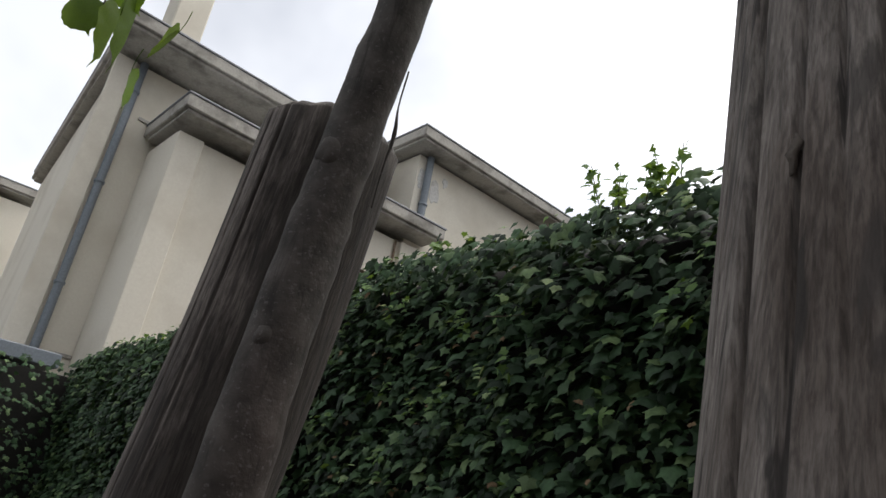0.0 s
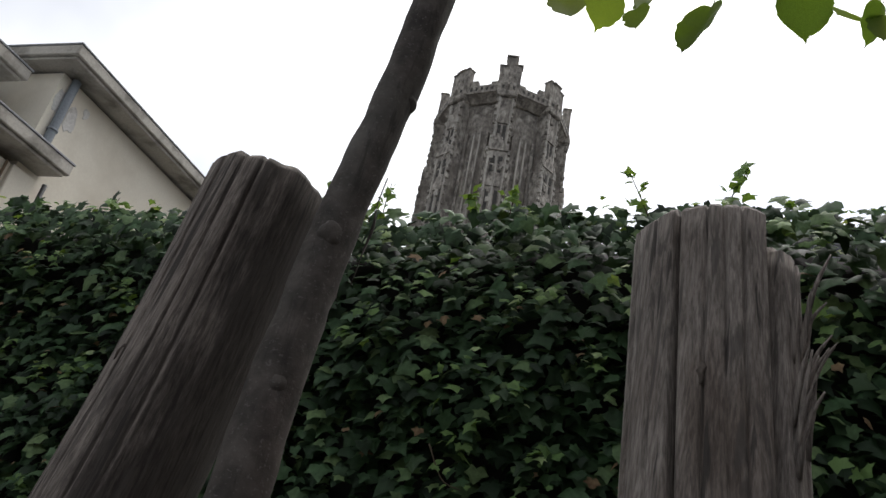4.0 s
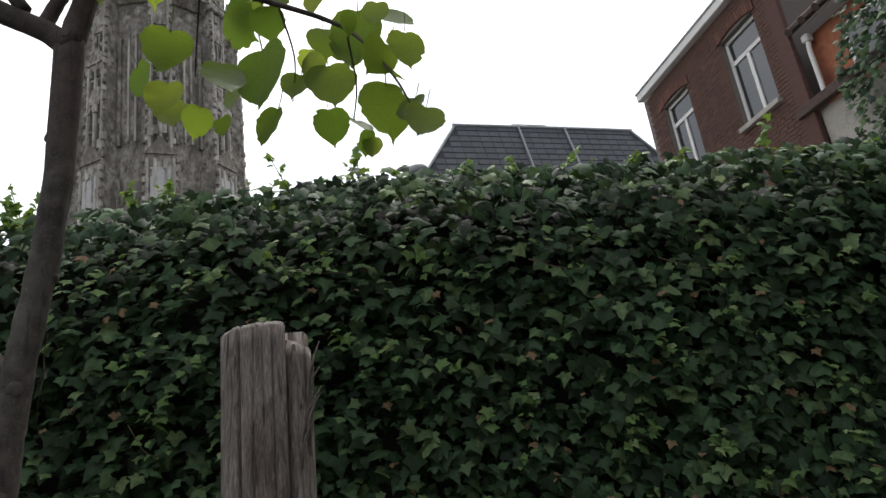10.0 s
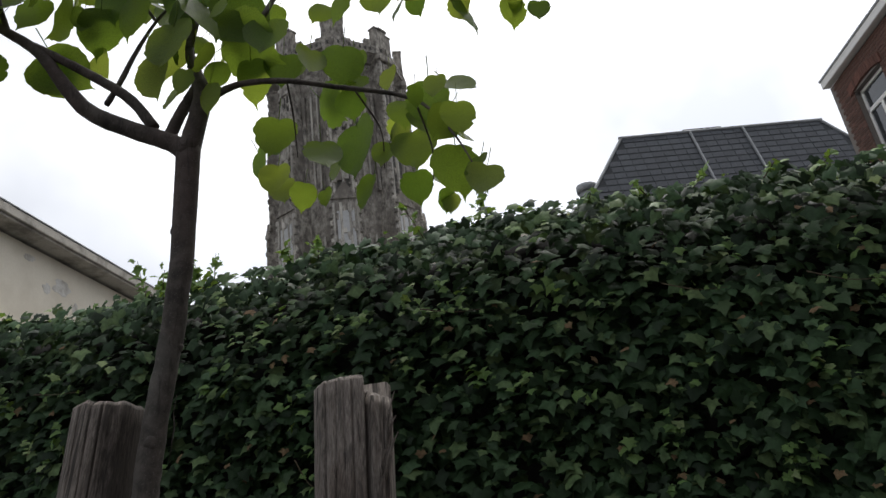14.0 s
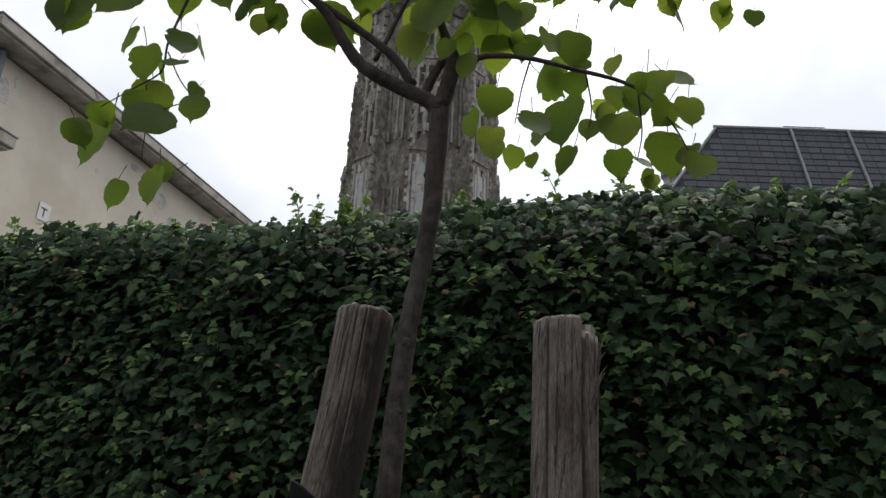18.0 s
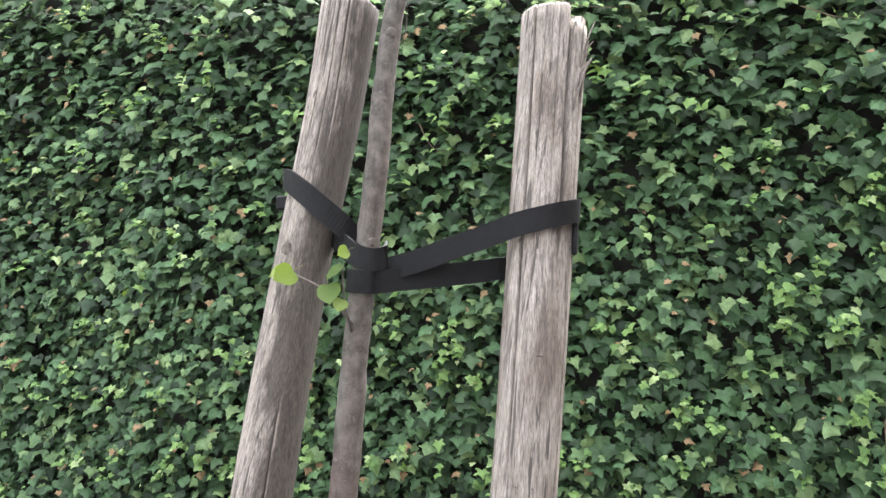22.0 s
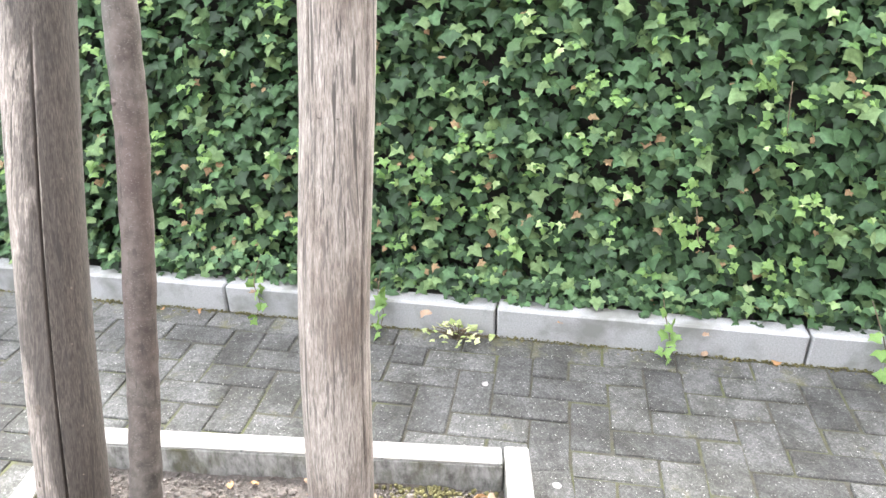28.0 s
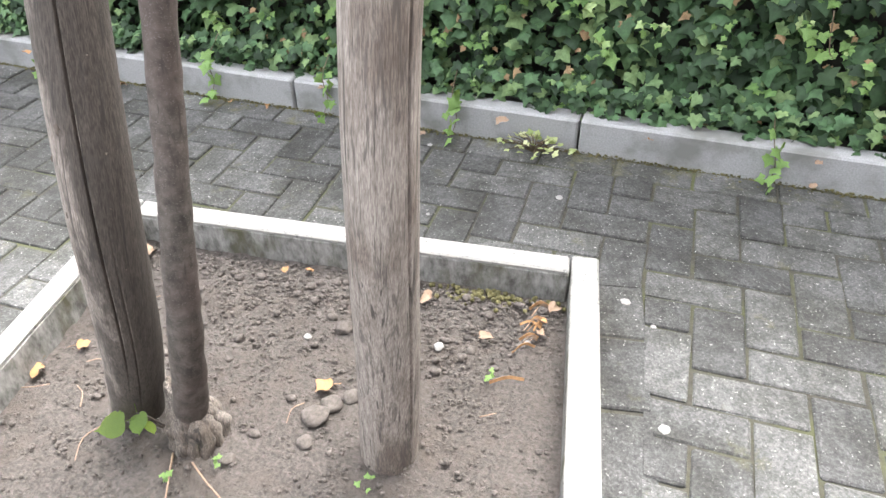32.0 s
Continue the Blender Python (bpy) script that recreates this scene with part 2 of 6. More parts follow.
def paver_material(name, moss, vary=True):
    """Rough concrete: grit, dark and pale blotches, lichen specks, moss."""
    m, n, l, b = material(name, 0.95)
    ge = n.new("ShaderNodeNewGeometry")

    def field(scale, detail, rough=0.6):
        t = n.new("ShaderNodeTexNoise")
        t.inputs["Scale"].default_value, t.inputs["Detail"].default_value, t.inputs["Roughness"].default_value = scale, detail, rough
        l.new(ge.outputs["Position"], t.inputs["Vector"])
        return t.outputs["Fac"]
    grit, blot, broad, speck, dots = field(150, 8, 0.8), field(38, 6, 0.7), field(5.5, 6, 0.65), field(130, 3), field(150, 2)
    c = ramp(n, l, grit, ((0.3, (0.023, 0.023, 0.0225)), (0.5, (0.07, 0.07, 0.0685)), (0.7, (0.155, 0.155, 0.152))))
    c = mixed(n, l, 1.0, c, ramp(n, l, blot, ((0.32, (0.68, 0.68, 0.67)), (0.5, (1.0, 1.0, 1.0)), (0.68, (1.38, 1.38, 1.36)))), "MULTIPLY")
    c = mixed(n, l, ramp(n, l, broad, ((0.42, (0, 0, 0)), (0.62, (0.85, 0.85, 0.85)))), c, mixed(n, l, 1.0, c, (0.42, 0.42, 0.37), "MULTIPLY"))
    c = mixed(n, l, ramp(n, l, speck, ((0.65, (0, 0, 0)), (0.7, (0.8, 0.8, 0.8)))), c, (0.36, 0.36, 0.34))
    c = mixed(n, l, ramp(n, l, dots, ((0.26, (0.8, 0.8, 0.8)), (0.3, (0, 0, 0)))), c, (0.03, 0.03, 0.028))
    c = mixed(n, l, ramp(n, l, field(9, 6, 0.7), ((0.62 - moss, (0, 0, 0)), (0.8 - moss, (0.8, 0.8, 0.8)))), c, (0.085, 0.082, 0.03))
    if vary:
        o = n.new("ShaderNodeObjectInfo")
        c = mixed(n, l, 1.0, c, ramp(n, l, o.outputs["Random"], ((0.0, (0.72, 0.72, 0.72)), (1.0, (1.22, 1.22, 1.21)))), "MULTIPLY")
    l.new(c, b.inputs["Base Color"])
    bumped(n, l, b, grit, 0.8, 0.003)
    return m


def bark_material(name):
    """Smooth young bark: grey-brown mottling, reddish stretches, pale bloom and small pale lenticels."""
    m, n, l, b = material(name, 0.85)
    mottle, red, bloom, speck, ring = noise_of(n, l, 45, 6), noise_of(n, l, 5, 3, (1, 1, 0.5)), noise_of(n, l, 11, 5, (1, 1, 0.4)), noise_of(n, l, 340, 2, (1, 1, 1.3)), noise_of(n, l, 1.0, 4, (14, 14, 160))
    c = ramp(n, l, mottle, ((0.32, (0.03, 0.026, 0.022)), (0.5, (0.068, 0.058, 0.05)), (0.7, (0.12, 0.104, 0.091))))
    c = mixed(n, l, ramp(n, l, red, ((0.42, (0, 0, 0)), (0.62, (0.6, 0.6, 0.6)))), c, (0.08, 0.052, 0.046))
    c = mixed(n, l, ramp(n, l, bloom, ((0.55, (0, 0, 0)), (0.72, (0.55, 0.55, 0.55)))), c, (0.14, 0.135, 0.12))
    c = mixed(n, l, ramp(n, l, ring, ((0.74, (0, 0, 0)), (0.82, (0.15, 0.15, 0.15)))), c, (0.035, 0.03, 0.028))
    c = mixed(n, l, ramp(n, l, speck, ((0.61, (0, 0, 0)), (0.66, (0.6, 0.6, 0.6)))), c, (0.15, 0.135, 0.125))
    fissure = noise_of(n, l, 1.0, 5, (110, 110, 16), "Object", 0.65, 0.8)
    c = mixed(n, l, ramp(n, l, fissure, ((0.55, (0, 0, 0)), (0.66, (0.6, 0.6, 0.6)))), c, (0.024, 0.02, 0.017))
    l.new(c, b.inputs["Base Color"])
    bumped(n, l, b, mottle, 0.6, 0.003)
    return m


POST_WOOD = wood_material("weathered_post_wood", (0.18, 0.157, 0.14), (0.33, 0.295, 0.265), (0.5, 0.45, 0.42), amount=0.48)
# darker on the +x +y flank, slightly more so lower down
POST_DARK = wood_material("dark_flank_post_wood", (0.155, 0.133, 0.117), (0.31, 0.272, 0.242), (0.2, 0.19, 0.18), side=0.17, rise=-0.06, amount=0.22)
ASPHALT = two_scale("worn_grey_asphalt", (0.04, 0.04, 0.041), (0.085, 0.085, 0.084), 0.6, 60, 0.95, 0.5, 0.004, stain=(0.06, 0.06, 0.055))
# colours of the two unseen screens added to shape the light
GREY_SCREEN = two_scale("light_screen_grey", (0.22, 0.225, 0.24), (0.3, 0.305, 0.32), 0.8, 30, 0.9, 0.15, 0.003)
DARK_SCREEN = two_scale("light_screen_dark", (0.07, 0.05, 0.042), (0.13, 0.09, 0.075), 0.8, 30, 0.9, 0.2, 0.004)
BARK = bark_material("young_linden_bark")
KNOT = two_scale("dark_knot", (0.05, 0.04, 0.032), (0.13, 0.105, 0.085), 20, 120)
ROOT = wood_material("gnarled_root", (0.1, 0.086, 0.076), (0.25, 0.222, 0.2), (0.6, 0.55, 0.5))
STRAP = two_scale("black_rubber_strap", (0.004, 0.004, 0.0045), (0.009, 0.009, 0.01), 8, 90, 0.7, 0.2, 0.001)
STRAP.node_tree.nodes["Principled BSDF"].inputs["Specular IOR Level"].default_value = 0.2
PAVER = paver_material("grey_concrete_paver", 0.0)
PAVER_REST = paver_material("grey_concrete_paver_far", 0.0, False)
PAVER_MOSSY = paver_material("mossy_concrete_paver", 0.09)
JOINT = two_scale("mossy_joint_sand", (0.02, 0.019, 0.014), (0.06, 0.056, 0.042), 4, 60, 0.95, 0.6, 0.006, stain=(0.06, 0.065, 0.025))
KERB = two_scale("grey_concrete_kerb", (0.2, 0.2, 0.202), (0.34, 0.34, 0.342), 5, 180, 0.88, 0.35, 0.002, stain=(0.15, 0.15, 0.14), vary=0.1)
STRIP = two_scale("grey_concrete_edging", (0.07, 0.068, 0.06), (0.27, 0.265, 0.25), 9, 26, 0.95, 0.7, 0.004, (1.5, 1.5, 0.7), stain=(0.07, 0.068, 0.04), lo=0.34, hi=0.62)
STRIP_TOP = two_scale("pale_worn_edging_top", (0.06, 0.058, 0.053), (0.235, 0.23, 0.22), 14, 90, 0.92, 0.7, 0.003, stain=(0.27, 0.26, 0.24), lo=0.3, hi=0.46)
SOIL = two_scale("dry_brown_soil", (0.036, 0.031, 0.027), (0.122, 0.105, 0.094), 9, 110, 1.0, 1.0, 0.012, stain=(0.085, 0.07, 0.06))
IVY = leaf_material("ivy_leaf", (0.011, 0.024, 0.0105), (0.062, 0.122, 0.053), (0.15, 0.22, 0.09), 0.6, 0.06)
IVY_YOUNG = leaf_material("young_ivy_leaf", (0.085, 0.16, 0.05), (0.17, 0.275, 0.09), (0.32, 0.4, 0.2), 0.6, 0.22)
IVY_BROAD = leaf_material("broad_ivy_leaf", (0.02, 0.04, 0.017), (0.055, 0.1, 0.042), (0.115, 0.17, 0.07), 0.56, 0.06, False)
WEED = leaf_material("pale_weed_leaf", (0.2, 0.26, 0.1), (0.4, 0.44, 0.24), (0.6, 0.6, 0.42), 0.6, 0.2, False)
IVY_DRY = two_scale("withered_ivy_leaf", (0.12, 0.07, 0.035), (0.27, 0.19, 0.1), 20, 120)
DRY_ORANGE = two_scale("dry_orange_leaf", (0.2, 0.1, 0.04), (0.36, 0.21, 0.1), 20, 120)
DRY_BROWN = two_scale("dry_brown_leaf", (0.14, 0.09, 0.06), (0.28, 0.2, 0.14), 20, 120)
SOIL_CRUMB = two_scale("soil_crumb", (0.042, 0.036, 0.032), (0.127, 0.109, 0.097), 12, 90, 1.0, 0.8, 0.004)
MOSS = two_scale("brown_green_moss", (0.04, 0.038, 0.014), (0.105, 0.092, 0.03), 20, 120)
IVY_STEM = two_scale("ivy_stem", (0.05, 0.035, 0.02), (0.13, 0.1, 0.06), 10, 80)
LINDEN = leaf_material("linden_leaf", (0.07, 0.125, 0.03), (0.135, 0.2, 0.05), (0.21, 0.27, 0.085), 0.5, 0.56, False, (0.07, 0.05, 0.02))
# near-black colour that paints the shade between and under the leaves
SHADE_BLACK = two_scale("near_black_shade", (0.006, 0.006, 0.004), (0.016, 0.014, 0.01), 4, 40)
RENDER_WALL = two_scale("cream_painted_render", (0.68, 0.625, 0.52), (0.75, 0.7, 0.59), 0.8, 30, 0.9, 0.15, 0.003, stain=(0.62, 0.565, 0.46))
CONCRETE = two_scale("grey_eaves_concrete", (0.36, 0.335, 0.295), (0.5, 0.47, 0.415), 2, 30, 0.9, 0.3, 0.004, stain=(0.2, 0.185, 0.16))
STONE = two_scale("weathered_tower_stone", (0.11, 0.098, 0.087), (0.52, 0.48, 0.42), 0.35, 1.6, 0.95, 0.9, 0.2, (1.3, 1.3, 0.75), stain=(0.17, 0.15, 0.13), lo=0.38, hi=0.64)
SLATE = two_scale("dark_slate", (0.05, 0.056, 0.066), (0.085, 0.092, 0.105), 0.8, 12, 0.6, 0.3, 0.006, vary=0.2)
BRICK = two_scale("red_brown_brick", (0.078, 0.041, 0.032), (0.155, 0.078, 0.057), 1.2, 14, 0.9, 0.4, 0.006, vary=0.35)
ZINC = two_scale("dull_zinc", (0.22, 0.23, 0.24), (0.34, 0.35, 0.36), 2, 40, 0.5, 0.1, 0.002)
PIPE = two_scale("blue_grey_zinc_pipe", (0.13, 0.15, 0.17), (0.22, 0.245, 0.27), 3, 40, 0.5, 0.1, 0.002)
PIPE_DARK = two_scale("dark_pipe", (0.03, 0.03, 0.032), (0.07, 0.07, 0.072), 3, 40, 0.6)
REVEAL = two_scale("rusty_brown_reveal", (0.13, 0.09, 0.06), (0.24, 0.17, 0.11), 3, 40)
WHITE_PAINT = two_scale("white_paint", (0.72, 0.71, 0.68), (0.82, 0.81, 0.79), 3, 60, 0.5, 0.1, 0.001)
FLAKE = two_scale("flaking_pale_plaster", (0.5, 0.48, 0.44), (0.72, 0.7, 0.66), 4, 25, 0.95, 0.6, 0.01, stain=(0.4, 0.37, 0.32))
CURTAIN = two_scale("pale_curtain", (0.42, 0.42, 0.42), (0.55, 0.55, 0.54), 2, 20)
STONE_PALE = two_scale("pale_carved_stone", (0.2, 0.185, 0.165), (0.7, 0.66, 0.59), 0.3, 1.2, 0.95, 0.6, 0.12, (1.2, 1.2, 0.7), stain=(0.27, 0.25, 0.22), lo=0.34, hi=0.66)
STONE_GREY = two_scale("smooth_grey_stone", (0.42, 0.42, 0.42), (0.55, 0.55, 0.545), 0.3, 3, 0.9, 0.2, 0.05)
# dark stone colour that paints the shade of recesses and openings
SHADOW_STONE = two_scale("recess_shade_stone", (0.035, 0.033, 0.03), (0.09, 0.085, 0.078), 0.6, 3, 0.95)
SLATE_DARK = two_scale("roof_underlay", (0.03, 0.032, 0.036), (0.05, 0.053, 0.058), 1, 10)
TILE_DARK = two_scale("dark_brown_tiles", (0.05, 0.032, 0.027), (0.11, 0.075, 0.062), 2, 14, 0.85, 0.5, 0.01)
BRICK_REST = two_scale("red_brown_brick_far", (0.078, 0.041, 0.032), (0.155, 0.078, 0.057), 1.2, 14, 0.9, 0.4, 0.006)
BRICK_DARK = two_scale("dark_brown_brick", (0.07, 0.036, 0.03), (0.14, 0.07, 0.055), 1.2, 14, 0.9, 0.4, 0.006)
BRICK_ARCH = two_scale("arch_brick", (0.11, 0.048, 0.036), (0.2, 0.09, 0.066), 1.2, 14, 0.9, 0.4, 0.006, vary=0.3)
BRICK_ORANGE = two_scale("orange_red_brick", (0.28, 0.095, 0.05), (0.45, 0.17, 0.09), 1.5, 12, 0.9, 0.4, 0.006, stain=(0.2, 0.08, 0.05))
GLASS, _n, _l, _b = material("window_glass", 0.04)
_b.inputs["Base Color"].default_value = (0.03, 0.035, 0.04, 1)
_b.inputs["Specular IOR Level"].default_value = 0.9
MORTAR = two_scale("grey_mortar", (0.13, 0.11, 0.1), (0.22, 0.2, 0.18), 2, 50)

# ---- ground, kerb, hedge, pit: the large structure ----
bm = bmesh.new()
PROFILE = ((-400, -0.95), (-9.0, -0.95), (-0.05, -0.08), (0.5, -0.03), (900, -0.03))
low_edge, high_edge = [[bm.verts.new((x, y, z)) for y, z in PROFILE] for x in (-400, 400)]
for k in range(4):
    bm.faces.new((low_edge[k], high_edge[k], high_edge[k + 1], low_edge[k + 1]))
bmesh.ops.recalc_face_normals(bm, faces=bm.faces)
ground = part("ground", bm, ASPHALT)
tagged(ground, "worn grey asphalt ground around the pavement and houses", "ground", kind="structure")
PIT = Matrix(((0.995, -0.165, 0, 0.108), (0.099, 0.986, 0, -0.697), (0, 0, 1, 0), (0, 0, 0, 1)))        # inner back corner of the slightly skewed tree pit, on the pavement
bm = bmesh.new()
outer = [Vector(p) for p in ((-6.9, -3.42, 0), (3.75, -3.42, 0), (3.75, 0, 0), (-6.9, 0, 0))]
inner = [PIT @ Vector(p) for p in ((-1.19, -1.11, 0), (0.055, -1.11, 0), (0.055, 0.05, 0), (-1.19, 0.05, 0))]
loops = [[bm.verts.new((p.x, p.y, z)) for p in ring] for ring in (outer, inner) for z in (-0.007, -0.3)]
for k in range(4):
    n = (k + 1) % 4
    for a, b in ((0, 2), (2, 3), (3, 1), (1, 0)):
        bm.faces.new((loops[a][k], loops[a][n], loops[b][n], loops[b][k]))
bmesh.ops.recalc_face_normals(bm, faces=bm.faces)
bed = part("pavement", bm, JOINT, place=GROUND)
tagged(bed, "grey concrete block pavement with mossy joints", "pavement", kind="structure")
# unseen screen added behind the camera; its height limits light on the ivy front
opposite = part("wall_opposite", box(-40, 40, -8.9, -8.5, -1.0, 4.2), GREY_SCREEN)
tagged(opposite, "plain grey screen, unseen, added to cut low light from the sky", "wall", kind="structure")
# unseen dark screen added at the side, shading this end of hedge and paving
side_screen = part("wall_beside", box(3.5, 3.9, -8.4, -0.3, -1.0, 7.0), DARK_SCREEN)
tagged(side_screen, "plain dark screen, unseen, added to shade one end of the hedge", "wall", kind="structure")
kerb = thing("kerb", "low grey concrete kerb in metre lengths along the ivy", "kerb", kind="structure", place=GROUND)
for k in range(-9, 5):
    part("kerb_stone", box(k + 0.004, k + 0.996, 0.0, 0.075, -0.2, 0.105 + random.uniform(-0.003, 0.003), 0.006), KERB, kerb)


def in_pit(bm):
    """Lays a bmesh that is drawn along the pit's own edges onto the pavement."""
    bmesh.ops.transform(bm, matrix=PIT, verts=bm.verts)
    return bm


pit = thing("tree_pit_edging", "square of concrete edging strips with pale worn tops round the tree", "edging", place=GROUND)
for name, dims in (("edging_strip", (-1.14, -0.004, 0.0, 0.06)), ("edging_strip", (0.0, 0.065, -1.12, 0.066)), ("edging_strip", (-1.20, -1.144, -1.12, 0.064)), ("edging_strip", (-1.14, -0.004, -1.12, -1.06))):
    strip = part(name, in_pit(box(dims[0], dims[1], dims[2], dims[3], -0.2, 0.078, 0.004)), STRIP, pit)
    part("worn_top", in_pit(box(dims[0] + 0.001, dims[1] - 0.001, dims[2] + 0.001, dims[3] - 0.001, 0.074, 0.09, 0.005)), STRIP_TOP, strip, "pale worn top of the edging")
bm = bmesh.new()
bmesh.ops.create_grid(bm, x_segments=90, y_segments=90, size=0.5, matrix=Matrix.Translation((-0.572, -0.53, -0.003)) @ Matrix.Diagonal((1.146, 1.06, 1, 1)))
for v in bm.verts:
    p = v.co
    v.co.z += 0.012 * noise.noise(p * 6) + 0.008 * noise.noise(p * 22) + 0.004 * noise.noise(p * 60)
soil = part("soil", in_pit(bm), SOIL, None, smooth=True, place=GROUND)
tagged(soil, "dry crumbly brown soil in the tree pit", "soil", kind="structure")


# ---- stakes ----
def stake(name, line, radii, label, cracks, low_side=None, seed=0, wood=None):
    """A round weathered stake along a slightly bent line; cracks are (angle, depth, width, from, to) in degrees and metres."""
    base, top = Vector(line[0]), Vector(line[-1])
    h = (top - base).length
    turn = Vector((0, 0, 1)).rotation_difference(top - base).to_matrix().to_4x4()
    place = Matrix.Translation(base) @ turn
    N, M = 260, 90
    axis = [place.inverted() @ p for p in spline(line, M)]
    bm = bmesh.new()
    rings = []
    for k in range(M + 1):
        s = k / M
        z = axis[k].z
        u = s * (len(radii) - 1)
        i = min(int(u), len(radii) - 2)
        r = radii[i] + (radii[i + 1] - radii[i]) * (u - i)
        ring = []
        for j in range(N):
            a = 2 * math.pi * j / N
            p = Vector((math.cos(a), math.sin(a), z * 1.3 + seed))
            rr = r * (1 + 0.012 * noise.noise(p * 0.9) + 0.014 * noise.noise(Vector((p.x * 13, p.y * 13, p.z * 1.2))) * (0.25 + 0.75 * s ** 3) + 0.01 * noise.noise(Vector((p.x * 3, p.y * 3, p.z * 2))))
            for ang, depth, wide, lo, hi in cracks:
                if s < lo or s > hi:
                    continue
                d = (a - radians(ang) - 0.10 * noise.noise(Vector((seed, ang, z * 1.1))) + math.pi) % (2 * math.pi) - math.pi
                rr -= depth * min(1, (s - lo) * 6, (hi - s) * 6 if hi < 1 else 1) * math.exp(-(d * r / wide) ** 2)
            zz = z
            if k >= M - 1:
                if k == M:
                    rr -= 0.006
                else:
                    zz = axis[M].z - 0.007
                if low_side:
                    d = (a - radians(low_side[0]) + math.pi) % (2 * math.pi) - math.pi
                    if abs(d) < radians(low_side[1]):
                        zz -= low_side[2]
                zz += 0.004 * noise.noise(p * 3)
            ring.append(bm.verts.new((rr * math.cos(a) + axis[k].x, rr * math.sin(a) + axis[k].y, zz)))
        rings.append(ring)
    for a, b in zip(rings, rings[1:]):
        for j in range(N):
            bm.faces.new((a[j], a[(j + 1) % N], b[(j + 1) % N], b[j]))
    mid = bm.verts.new((0, 0, h - 0.004))
    for j in range(N):
        bm.faces.new((rings[-1][j], rings[-1][(j + 1) % N], mid))
    ob = part(name, bm, wood or POST_WOOD, None, smooth=True, place=place)
    return tagged(ob, label, "tree stake", "stakes beside the tree")


RIGHT_LINE = [Vector(p) for p in ((-0.134, -1.223, -0.2), (-0.117, -1.254, 0.1), (-0.105, -1.288, 0.4), (-0.099, -1.293, 0.7), (-0.087, -1.273, 1.0), (-0.082, -1.249, 1.3), (-0.080, -1.216, 1.55), (-0.078, -1.194, 1.735))]
LEFT_LINE = [Vector(p) for p in ((-0.682, -1.293, -0.2), (-0.584, -1.343, 0.1), (-0.528, -1.376, 0.4), (-0.508, -1.362, 0.7), (-0.490, -1.331, 1.0), (-0.468, -1.289, 1.3), (-0.438, -1.262, 1.55), (-0.420, -1.248, 1.748))]
right_stake = stake("tree_stake", RIGHT_LINE, (0.0557, 0.055, 0.0537, 0.052, 0.0507, 0.0514, 0.0529, 0.0543), "thick grey weathered round stake, upright, split at its top", ((-118, 0.03, 0.0016, 0.55, 1), (-50, 0.035, 0.0028, 0.7, 1), (-22, 0.02, 0.0015, 0.0, 1), (-160, 0.02, 0.0016, 0.0, 1), (-84, 0.004, 0.0008, 0.8, 1), (-72, 0.005, 0.0009, 0.75, 1), (-98, 0.004, 0.0008, 0.72, 1), (-135, 0.004, 0.0008, 0.7, 1), (-105, 0.003, 0.0008, 0.3, 0.7)), (-14, 35, 0.024), 3)
left_stake = stake("tree_stake", LEFT_LINE, (0.0505, 0.053, 0.0525, 0.0491, 0.048, 0.046, 0.0474, 0.0497), "thick grey stake with dark stains and a darker flank, leaning towards the tree", ((-62, 0.02, 0.0009, 0.1, 0.62), (-128, 0.005, 0.0009, 0.72, 1), (-40, 0.006, 0.0008, 0.0, 0.3), (-85, 0.004, 0.0008, 0.75, 1), (-108, 0.005, 0.0008, 0.78, 1), (-66, 0.004, 0.0008, 0.8, 1), (-150, 0.004, 0.0008, 0.7, 1)), None, 11, POST_DARK)


def on_stake(line, angle, z, r):
    """A place on a stake's skin in the stake's own frame, at a height in the world."""
    base, top = line[0], line[-1]
    place = Matrix.Translation(base) @ Vector((0, 0, 1)).rotation_difference(top - base).to_matrix().to_4x4()
    mid = min(spline(line, 200), key=lambda p: abs(p.z - z))
    return place.inverted() @ mid + Vector((r * math.cos(radians(angle)), r * math.sin(radians(angle)), 0))


